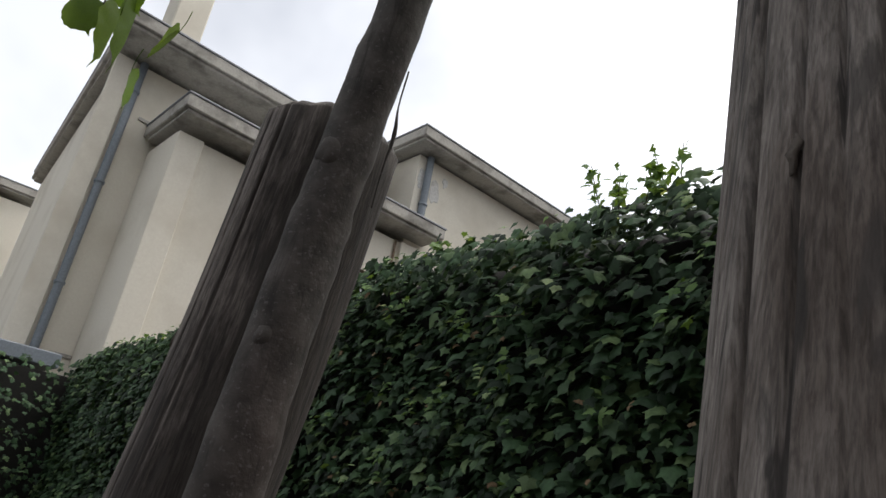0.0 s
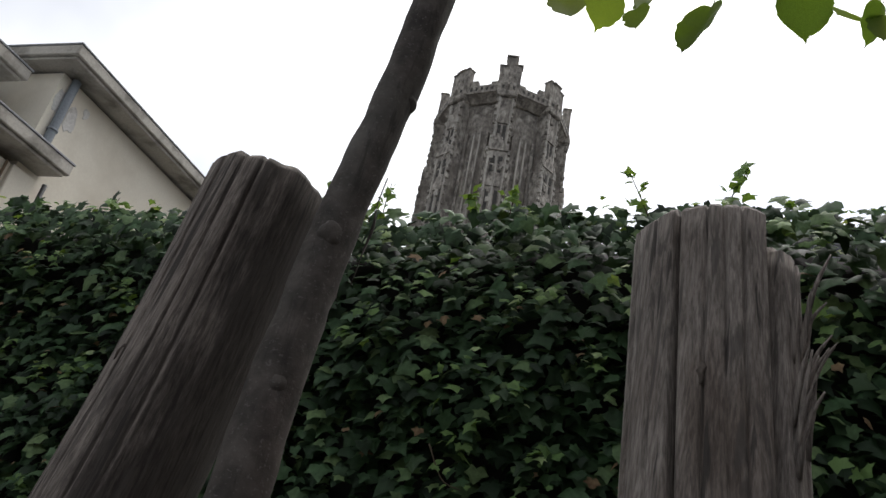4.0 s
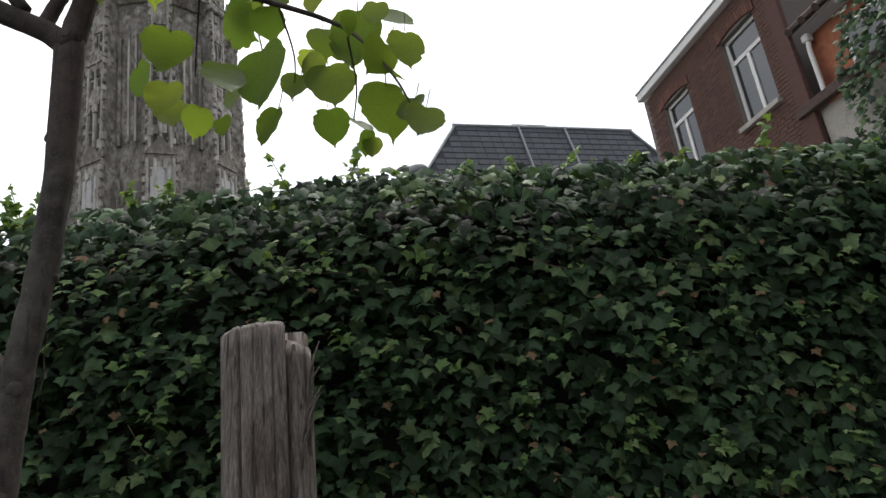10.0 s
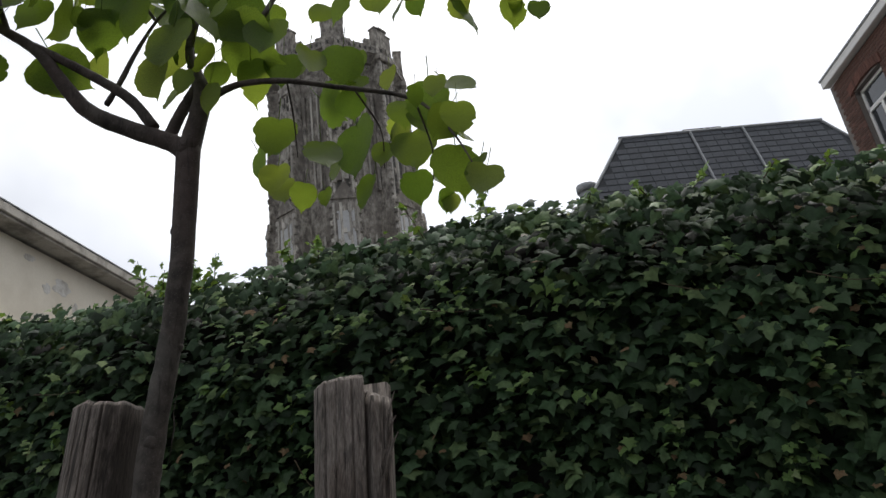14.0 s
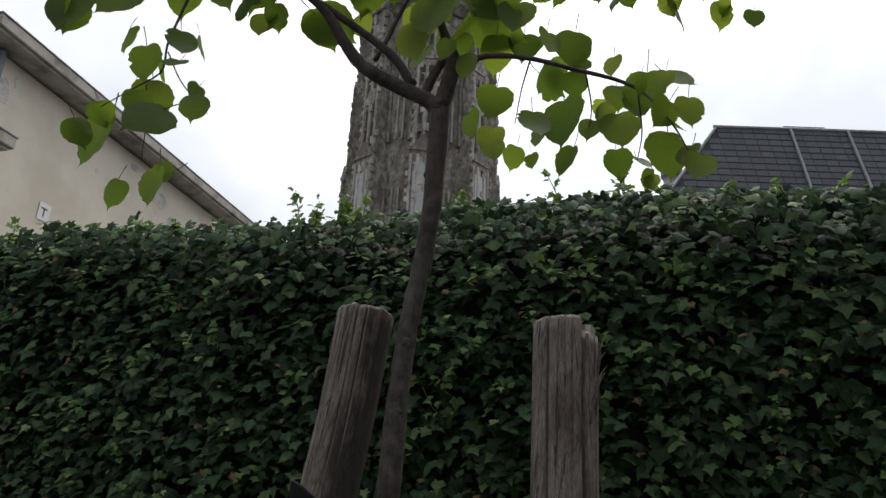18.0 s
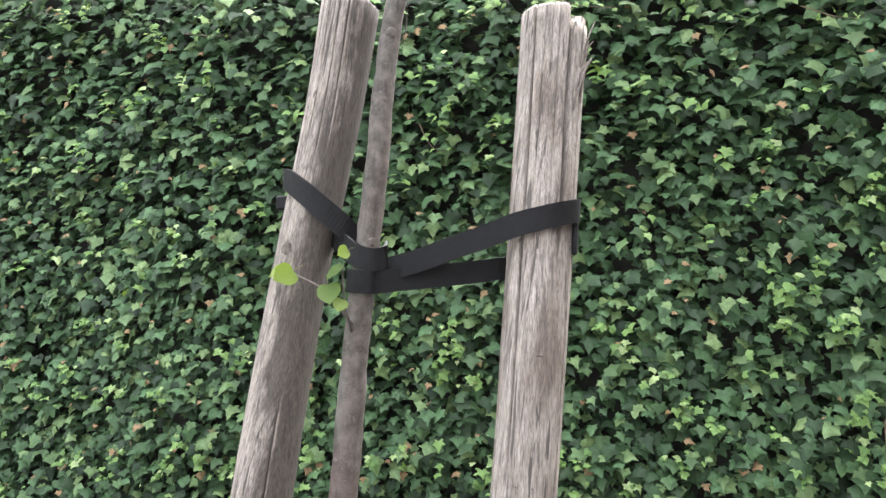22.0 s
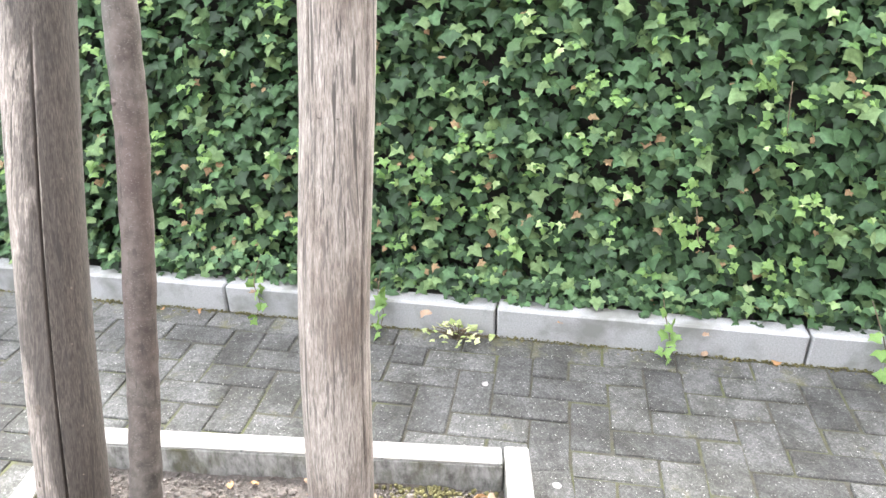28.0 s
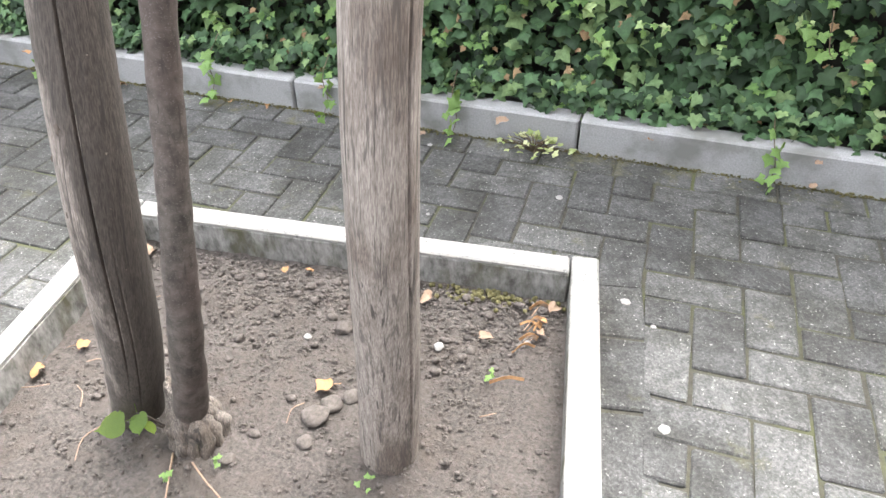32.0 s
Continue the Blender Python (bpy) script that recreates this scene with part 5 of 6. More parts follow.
moss = part("moss", in_pit(bm), MOSS, None, smooth=True, place=GROUND)
tagged(moss, "brown-green moss cushion against the edging", "moss", kind="stuff")


# ---- cream house beyond the hedge ----
HOUSE = pose(-7.5, 0, 0, 0, 0, 3.0)          # x towards the garden, y along the front


def eave_slab(parent, x0, x1, y0, y1, z, deep, name="eave"):
    """A concrete roof slab with a moulded edge that stands out over the walls."""
    e = part(name, box(x0, x1, y0, y1, z - 0.16, z, 0.012), CONCRETE, parent)
    part("moulding", box(x0 + 0.05, x1 - 0.05, y0 + 0.05, y1 - 0.05, z - 0.205, z - 0.163, 0.008), CONCRETE, e)
    part("drip_edge", box(x0 - 0.012, x1 + 0.012, y0 - 0.012, y1 + 0.012, z + 0.003, z + 0.028, 0.006), ZINC, e, "dull zinc drip edge")
    return e


def downpipe(parent, x, y, z0, z1, r, mat, label):
    p = part("downpipe", sweep([(x, y, z0), (x, y, (z0 + z1) / 2), (x, y, z1)], (r, r), 6, 12), mat, parent, label, True)
    z = z0 + 0.5
    while z < z1:
        part("pipe_clip", sweep([(x, y, z), (x, y, z + 0.03)], (r * 1.25, r * 1.25), 1, 12), mat, p, "", True)
        z += 1.3


main = thing("cream_house", "tall cream rendered house with overhanging concrete eaves", "house", "cream houses", place=HOUSE)
part("wall", box(-7.3, -1.3, -0.42, 3.6, -1.2, 6.45), RENDER_WALL, main)
part("corner_strip", box(-1.32, -1.25, -0.45, -0.2, -1.2, 6.44, 0.008), RENDER_WALL, main)
part("string_course", box(-1.31, -1.275, 0.05, 3.5, 5.72, 5.76), CONCRETE, main)
part("plinth_line", box(-1.31, -1.28, 0.05, 3.5, 2.64, 2.68), CONCRETE, main)
eave_slab(main, -7.5, -0.6, -0.6, 3.62, 6.72, 0.35)
part("roof", box(-7.1, -1.4, 0.6, 3.5, 6.75, 6.9), SLATE, main)
part("chimney", box(-3.3, -2.6, 0.28, 0.78, 6.9, 9.8, 0.02), RENDER_WALL, main, "cream rendered chimney block")
downpipe(main, -1.22, -0.12, -1.0, 6.45, 0.05, PIPE, "blue-grey zinc downpipe")
for ob in [main] + list(main.children_recursive):
    if ob.type == "MESH" and ob.name.split(".")[0] in ("wall", "eave", "moulding", "drip_edge"):
        for v in ob.data.vertices:          # the end wall stands slightly askew
            if v.co.y < 0:
                v.co.y -= 0.084 * (v.co.x + 0.6)
low = thing("cream_house", "lower cream rendered wing with pilasters and a flat roof", "house", "cream houses", place=HOUSE)
W0, W1, Z0, Z1 = 2.42, 3.42, 3.55, 4.72         # window opening
for y0, y1, z0, z1 in ((0.36, W0, -1.2, 5.36), (W1, 4.12, -1.2, 5.36), (W0, W1, -1.2, Z0), (W0, W1, Z1, 5.36)):
    part("wall", box(-0.62, -0.36, y0, y1, z0, z1), RENDER_WALL, low)
part("wall", box(-1.29, -0.36, 0.30, 0.36, -1.2, 5.36), RENDER_WALL, low)
part("wall", box(-1.29, -0.36, 4.12, 4.18, -1.2, 5.36), RENDER_WALL, low)
# near-black slab behind the window, in the painted shade colour
part("back_wall", box(-1.29, -1.0, 0.4, 4.1, -1.2, 5.3), SHADE_BLACK, low)
for y0, y1 in ((0.30, 0.62), (3.78, 4.16)):
    part("pilaster", box(-0.37, -0.29, y0, y1, -1.2, 5.36, 0.01), RENDER_WALL, low)
eave_slab(low, -1.3, 0.03, 0.18, 4.31, 5.69, 0.35)
part("string_course", box(-0.365, -0.335, 0.63, 3.77, 2.7, 2.74), CONCRETE, low)
win = part("window", box(-0.52, -0.46, W0, W1, Z0, Z0 + 0.06, 0.005), WHITE_PAINT, low, "old white window with six small panes in a brown reveal")
for y0, y1, z0, z1 in ((W0, W0 + 0.06, Z0, Z1), (W1 - 0.06, W1, Z0, Z1), (W0, W1, Z1 - 0.06, Z1), (W0, W1, 4.18, 4.24), (W0 + 0.32, W0 + 0.36, Z0, Z1), (W0 + 0.64, W0 + 0.68, Z0, Z1)):
    part("window_bar", box(-0.52, -0.455, y0, y1, z0 + 0.002, z1 - 0.002, 0.004), WHITE_PAINT, win)
for a, b_ in ((W0 + 0.06, W0 + 0.32), (W0 + 0.36, W0 + 0.64), (W0 + 0.68, W1 - 0.06)):
    for z0, z1 in ((Z0 + 0.06, 4.18), (4.24, Z1 - 0.06)):
        part("pane", box(-0.5, -0.494, a, b_, z0, z1), GLASS, win)
for y0, y1, z0, z1 in ((W0, W1, Z1 - 0.012, Z1 - 0.002), (W0 + 0.002, W0 + 0.012, Z0, Z1), (W1 - 0.012, W1 - 0.002, Z0, Z1)):
    part("reveal", box(-0.455, -0.362, y0, y1, z0, z1), REVEAL, win)
downpipe(low, -0.33, 3.70, -1.0, 5.36, 0.018, REVEAL, "thin brown rusty pipe")
downpipe(low, -0.25, 4.27, -1.0, 5.36, 0.03, PIPE_DARK, "dark downpipe")

far_wing = thing("cream_house", "cream rendered gable wing with flaking plaster under the eaves", "house", "cream houses", place=HOUSE)
part("wall", box(-8.0, -0.42, 3.9, 13.0, -1.2, 6.95), RENDER_WALL, far_wing)
eave_slab(far_wing, -8.2, -0.02, 3.62, 13.3, 7.2, 0.4)
part("roof", box(-7.8, -0.6, 4.0, 12.8, 7.23, 7.4), SLATE, far_wing)
downpipe(far_wing, -0.36, 4.08, 5.6, 6.95, 0.06, PIPE, "blue-grey zinc downpipe")
rnd = random.Random(77)
for y, z, w, h in ((4.02, 6.55, 0.2, 0.35), (4.3, 6.45, 0.22, 0.42), (4.5, 6.7, 0.12, 0.16), (8.2, 6.5, 0.5, 0.3), (7.8, 6.35, 0.2, 0.2), (8.6, 6.2, 0.16, 0.22), (6.4, 6.25, 0.08, 0.08), (7.3, 6.75, 0.3, 0.12)):
    bm = bmesh.new()
    ring = []
    for k in range(22):
        a = 2 * math.pi * k / 22
        rr = 1 + 0.45 * noise.noise(Vector((math.cos(a) * 1.6 + y * 3, math.sin(a) * 1.6, z * 5)))
        ring.append((y + w / 2 * rr * math.cos(a), z + h / 2 * rr * math.sin(a)))
    lo = [bm.verts.new((-0.421, p, q)) for p, q in ring]
    hi = [bm.verts.new((-0.414, y + (p - y) * 0.94, z + (q - z) * 0.94)) for p, q in ring]
    bm.faces.new(hi)
    for k in range(22):
        bm.faces.new((lo[k], lo[(k + 1) % 22], hi[(k + 1) % 22], hi[k]))
    part("flaking_plaster", bm, FLAKE, far_wing, "pale patch of flaking plaster")
sign = thing("wall_sign", "small white enamel sign plate lettered T on the cream wall", "sign", place=HOUSE @ Matrix.Translation((-0.41, 5.4, 5.01)))
part("plate", box(-0.004, 0.004, 0, 0.24, 0, 0.27, 0.003), WHITE_PAINT, sign)
fc = bpy.data.curves.new("letter", "FONT")
fc.body, fc.size, fc.extrude = "T", 0.2, 0.002
letter_tmp = new("letter_tmp", fc)
dg = bpy.context.evaluated_depsgraph_get()
lm = bpy.data.meshes.new_from_object(letter_tmp.evaluated_get(dg))
bpy.data.objects.remove(letter_tmp)
part("letter", lm, PIPE_DARK, sign, place=Matrix.Translation((0.007, 0.05, 0.06)) @ pose(0, 0, 0, 90, 0, 90))

annex = thing("cream_annex", "low cream annex with a pale roof edge", "house", "cream houses", place=HOUSE)
part("wall", box(-14.0, -9.6, -3.4, 0.45, -1.2, 6.65), RENDER_WALL, annex)
eave_slab(annex, -14.2, -9.4, -3.7, 0.6, 7.0, 0.3)
w = part("window", box(-9.6, -9.57, -1.2, -0.2, 4.6, 6.3, 0.01), WHITE_PAINT, annex, "white-framed window")
part("pane", box(-9.565, -9.56, -1.1, -0.3, 4.7, 6.2), GLASS, w)
leanto = thing("lean_to_roof", "flat lean-to with a blue-grey zinc roof edge", "roof", place=HOUSE)
part("wall", box(-1.2, -0.4, -4.5, -0.35, -1.2, 2.36), RENDER_WALL, leanto)
part("roof_edge", box(-1.25, -0.2, -4.6, -0.05, 2.38, 2.52, 0.01), PIPE, leanto)

# ---- slate-roofed house ----
SLATE_HOUSE = pose(3.6, 19.55, 0.1, 0, 0, 13.3)
slate_house = thing("slate_roof_house", "house with a steep dark slate hipped roof", "house", place=SLATE_HOUSE)
part("wall", box(-2.6, 9.6, 0.9, 7.5, -1.2, 9.3), RENDER_WALL, slate_house)
bm = bmesh.new()
lowz, topz = 9.2, 13.42
A_ = [bm.verts.new(p) for p in ((-3.0, -0.9, lowz), (10.1, -0.9, lowz), (10.1, 8, lowz), (-3.0, 8, lowz))]
B_ = [bm.verts.new(p) for p in ((-0.02, 0.35, topz), (7.25, 0.35, topz), (7.25, 6.8, topz), (-0.02, 6.8, topz))]
for k in range(4):
    bm.faces.new((A_[k], A_[(k + 1) % 4], B_[(k + 1) % 4], B_[k]))
bm.faces.new(B_), bm.faces.new(A_[::-1])
roof = part("roof", bm, SLATE_DARK, slate_house)
slate = mesh_of(box(-0.19, 0.19, -0.012, 0.0, -0.21, 0.0), "slate")
slate.materials.append(SLATE)
slope = Vector((0, 1.25, topz - lowz)).normalized()
tiltx = math.degrees(math.atan2(1.25, topz - lowz))
rows_n = 16
many_v, many_f, cnt, single = [], [], 0, 0
for r_ in range(rows_n):
    s_ = 1 - (r_ + 0.0) / rows_n
    z = lowz + (topz - lowz) * s_
    yy = -0.9 + 1.25 * s_
    xl, xr = -3.0 + 2.98 * s_, 10.1 - 2.85 * s_
    x = xl + 0.2 + (0.2 if r_ % 2 else 0)
    while x < xr - 0.15:
        m = Matrix.Translation((x, yy - 0.012, z)) @ pose(0, 0, 0, -tiltx + 2.2, 0, 0)
        if single < 280 and r_ < 11:
            part("slate", slate, None, roof, place=m)
            single += 1
        else:
            many_v += [m @ v.co for v in slate.vertices]
            many_f += [[i + cnt for i in p.vertices] for p in slate.polygons]
            cnt += 8
        x += 0.4
me = bpy.data.meshes.new("slates")
me.from_pydata(many_v, [], many_f)
part("farther_slates", me, SLATE, roof)["kind"] = "stuff"
part("ridge_cap", sweep([(-0.1, 0.33, topz + 0.02), (3.5, 0.33, topz + 0.03), (7.3, 0.33, topz + 0.02)], (0.06, 0.06), 8, 10), ZINC, roof, "zinc ridge", True)
for x in (2.45, 4.35):
    part("standing_seam", sweep([(x, -0.98, lowz), (x, 0.3, topz + 0.03)], (0.045, 0.045), 2, 8), ZINC, roof, "zinc standing seam")
part("hip_cap", sweep([(-3.0, -0.92, lowz), (-0.02, 0.33, topz)], (0.05, 0.05), 2, 8), ZINC, roof)
part("hip_cap", sweep([(10.1, -0.92, lowz), (7.25, 0.33, topz)], (0.05, 0.05), 2, 8), ZINC, roof)
part("roof_hatch", box(2.3, 3.7, 0.45, 1.0, topz - 0.05, topz + 0.22, 0.02), SLATE, roof)
vent = part("vent_pipe", sweep([(-1.0, 2.2, 10.0), (-1.0, 2.2, 12.5)], (0.3, 0.3), 2, 18), ZINC, slate_house, "pale round vent pipe", True)
part("cowl", sweep([(-1.0, 2.2, 12.4), (-1.0, 2.2, 12.65), (-1.0, 2.2, 12.75)], (0.38, 0.38, 0.1), 4, 18), ZINC, vent, "", True)
parapet = thing("parapet_wall", "pale rendered parapet wall with a stone coping", "wall", place=pose(-0.6, 18.6, 0, 0, 0, 0))
part("wall", box(-3.5, 4.15, 0, 0.4, -1.2, 10.4), RENDER_WALL, parapet)
part("coping", box(-3.6, 4.25, -0.08, 0.48, 10.41, 10.57, 0.02), STRIP_TOP, parapet)

# ---- brick house ----
BRICK_HOUSE = pose(7.7, 5.01, -0.19, 0, 0, 7.4)       # x away from the garden, y along the front
brick_house = thing("brick_house", "red-brown brick house with white windows and a white roof edge", "house", place=BRICK_HOUSE)
part("roof_core", box(0.3, 7.0, 2.8, 6.98, 7.0, 9.5), MORTAR, brick_house)
wins = ((5.34, 6.33, 7.2, 8.97), (3.03, 4.05, 7.2, 9.02))
front_wall = part("wall", box(0.02, 0.3, 2.62, 7.02, -1.2, 7.2), MORTAR, brick_house)
for y0, y1, z0, z1 in ((2.62, 3.03, 7.2, 9.54), (4.05, 5.34, 7.2, 9.54), (6.33, 7.02, 7.2, 9.54), (3.03, 4.05, 9.02, 9.54), (5.34, 6.33, 8.97, 9.54)):
    part("wall", box(0.02, 0.3, y0, y1, z0, z1), MORTAR, brick_house)
BL, BH = 0.21, 0.063
bricks = [mesh_of(box(-0.012, 0.03, -ln / 2, ln / 2, -BH / 2, BH / 2, 0.003), "brick") for ln in (BL - 0.01, BL / 2 - 0.01)]
for me in bricks:
    me.materials.append(BRICK)
rnd = random.Random(9)
mv, mf, cnt, single = [], [], 0, 0
z, course = 5.6, 0
while z < 9.5:
    y = 2.65 + (0.055 if course % 2 else 0)
    while y < 6.82:
        runs = [(y, y + BL)]
        for a, b_, c, d in wins:
            if c - 0.09 < z < d + 0.03:
                runs = [(p, q) for lo_, hi_ in runs for p, q in ((lo_, min(hi_, a)), (max(lo_, b_), hi_)) if q - p > 0.03]
        for p, q in runs:
            m = Matrix.Translation((0.02, (p + q) / 2, z)) @ pose(0, 0, 0, rnd.gauss(0, 0.4), rnd.gauss(0, 0.6), rnd.gauss(0, 0.5)) @ Matrix.Diagonal((1, (q - p) / BL, 1, 1))
            if single < 280 and 7.1 < z and 4.0 < y < 7.0:
                part("brick", bricks[0], None, front_wall, place=m)
                single += 1
            else:
                me = bricks[0]
                mv += [m @ v.co for v in me.vertices]
                mf += [[i + cnt for i in f.vertices] for f in me.polygons]
                cnt += len(me.vertices)
        y += BL
    z += BH + 0.012
    course += 1
me = bpy.data.meshes.new("bricks")
me.from_pydata(mv, [], mf)
part("farther_bricks", me, BRICK_REST, front_wall)["kind"] = "stuff"
for y0, y1, z0, z1 in wins:
    w = part("window", box(0.12, 0.19, y0, y1, z0, z0 + 0.07, 0.005), WHITE_PAINT, brick_house, "white window with a transom and two tall lights")
    ym = (y0 + y1) / 2
    zt = z1 - 0.5
    for a, b_, c, d in ((y0, y0 + 0.07, z0, z1), (y1 - 0.07, y1, z0, z1), (y0, y1, z1 - 0.07, z1), (y0, y1, zt - 0.045, zt + 0.045), (ym - 0.045, ym + 0.045, z0, zt)):
        part("window_frame", box(0.12, 0.195, a, b_, c + 0.002, d - 0.002, 0.006), WHITE_PAINT, w)
    for a, b_, c, d in ((y0 + 0.07, y1 - 0.07, zt + 0.045, z1 - 0.07), (y0 + 0.07, ym - 0.045, z0 + 0.07, zt - 0.045), (ym + 0.045, y1 - 0.07, z0 + 0.07, zt - 0.045)):
        part("pane", box(0.15, 0.156, a, b_, c, d), GLASS, w)
    part("window_sill", box(-0.09, 0.12, y0 - 0.06, y1 + 0.06, z0 - 0.1, z0 - 0.005, 0.008), CONCRETE, w)
    part("room_blind", box(0.26, 0.27, y0, y1, z0, z1), CURTAIN, w, "pale curtain behind the glass")
    k = y0 - 0.1
    while k < y1 + 0.1:
        rise = 0.10 * (1 - ((k - ym) / ((y1 - y0) / 2 + 0.1)) ** 2)
        part("arch_brick", box(-0.022, 0.12, k, k + 0.062, z1 - 0.03 + rise, z1 + 0.17 + rise, 0.004), BRICK_ARCH, w)
        k += 0.072
edge = part("roof_edge", box(-0.13, 0.05, 2.4, 7.04, 9.56, 9.74, 0.012), WHITE_PAINT, brick_house, "white painted roof edge")
part("gutter_lip", box(-0.15, -0.1, 2.4, 7.05, 9.73, 9.78, 0.006), ZINC, edge)
part("roof", box(-0.09, 7.0, 2.5, 7.0, 9.742, 9.8), SLATE_DARK, brick_house)
part("corner_pier", box(-0.07, 0.02, 2.36, 2.66, -1.2, 9.55, 0.01), BRICK_DARK, brick_house, "darker brick pier")
part("ledge", box(-0.14, 0.02, -3.0, 2.66, 6.55, 6.72, 0.015), TILE_DARK, brick_house)

annex2 = thing("brick_annex", "orange-red brick annex with a tiled roof and white downpipe", "house", place=BRICK_HOUSE)
part("wall", box(0.25, 5.0, -4.0, 2.35, -1.2, 7.9), BRICK_ORANGE, annex2)
part("base_wall", box(0.05, 0.24, -4.0, 2.35, -1.2, 6.54), CONCRETE, annex2, "patchy grey rendered lower wall")
bm = bmesh.new()
for p in ((-0.05, -4.0, 7.9), (-0.05, 2.34, 7.9), (3.0, 2.34, 10.2), (3.0, -4.0, 10.2)):
    bm.verts.new(p)
bm.faces.new(list(bm.verts))
bmesh.ops.solidify(bm, geom=list(bm.faces), thickness=0.12)
roof2 = part("roof", bm, TILE_DARK, annex2)
for k in range(20):
    y = -3.9 + k * 0.325
    part("tile_roll", sweep([(-0.12, y, 7.98), (3.0, y, 10.32)], (0.07, 0.07), 2, 8), TILE_DARK, roof2)
w = part("window", box(0.18, 0.26, 0.2, 1.6, 6.78, 7.6, 0.008), WHITE_PAINT, annex2, "white-framed window")
part("pane", box(0.165, 0.176, 0.28, 0.86, 6.86, 7.52), GLASS, w)
part("pane", box(0.165, 0.176, 0.94, 1.52, 6.86, 7.52), GLASS, w)
part("downpipe", sweep([(0.15, 2.2, 7.85), (0.1, 2.2, 7.6), (0.1, 2.2, 7.2), (0.1, 2.2, 6.72)], (0.042, 0.042), 12, 12), WHITE_PAINT, annex2, "white downpipe", True)
part("hopper", box(0.05, 0.2, 2.13, 2.27, 7.74, 7.88, 0.02), WHITE_PAINT, annex2)
# climbing ivy on the annex wall
n = 2600
r4 = np.random.default_rng(12)
yy = r4.uniform(-2.2, 1.5, n)
zz = r4.uniform(5.0, 8.9, n)
keep = zz < 8.7 - 0.9 * np.maximum(0, yy + 0.2) + 0.4 * np.sin(yy * 3)
P = np.stack([-0.25 - 0.35 * r4.random(n) * np.cos((yy + 0.3) * 0.7), yy, zz], 1)[keep]
v, fcs = leaf_cloud(P, np.tile([-0.8, -0.2, 0.5], (len(P), 1)), r4.uniform(0.07, 0.13, len(P)), r4)
wall_ivy = part("wall_ivy", raw_mesh("wall_ivy", v, fcs, IVY), None, None, place=BRICK_HOUSE)
tagged(wall_ivy, "thick green ivy climbing the brick annex", "ivy", kind="stuff")

# ---- gothic church tower ----
TOWER = pose(-17.6, 55.7, -0.2, 0, 0, 16.6) @ Matrix.Diagonal((1, 1, 0.95, 1))        # -y faces the garden
tower = thing("church_tower", "grey weathered gothic stone church tower with battlements", "church tower", place=TOWER)
R_ = 6.4
corners = [(R_ * math.sin(radians(45 * k)), -R_ * math.cos(radians(45 * k))) for k in range(8)]


def octagon(r0, r1, z0, z1):
    bm = bmesh.new()
    a = [bm.verts.new((r0 * math.sin(radians(45 * k)), -r0 * math.cos(radians(45 * k)), z0)) for k in range(8)]
    b2 = [bm.verts.new((r1 * math.sin(radians(45 * k)), -r1 * math.cos(radians(45 * k)), z1)) for k in range(8)]
    for k in range(8):
        bm.faces.new((a[k], b2[k], b2[(k + 1) % 8], a[(k + 1) % 8]))
    bm.faces.new(a), bm.faces.new(b2[::-1])
    bmesh.ops.recalc_face_normals(bm, faces=bm.faces)
    return bm


part("core", octagon(R_ * 0.93, R_ * 0.9, -1.2, 48.0), STONE, tower)
part("gallery", octagon(R_ * 0.98, R_ * 1.1, 47.4, 48.1), STONE, tower, "corbelled gallery")
rnd = random.Random(15)


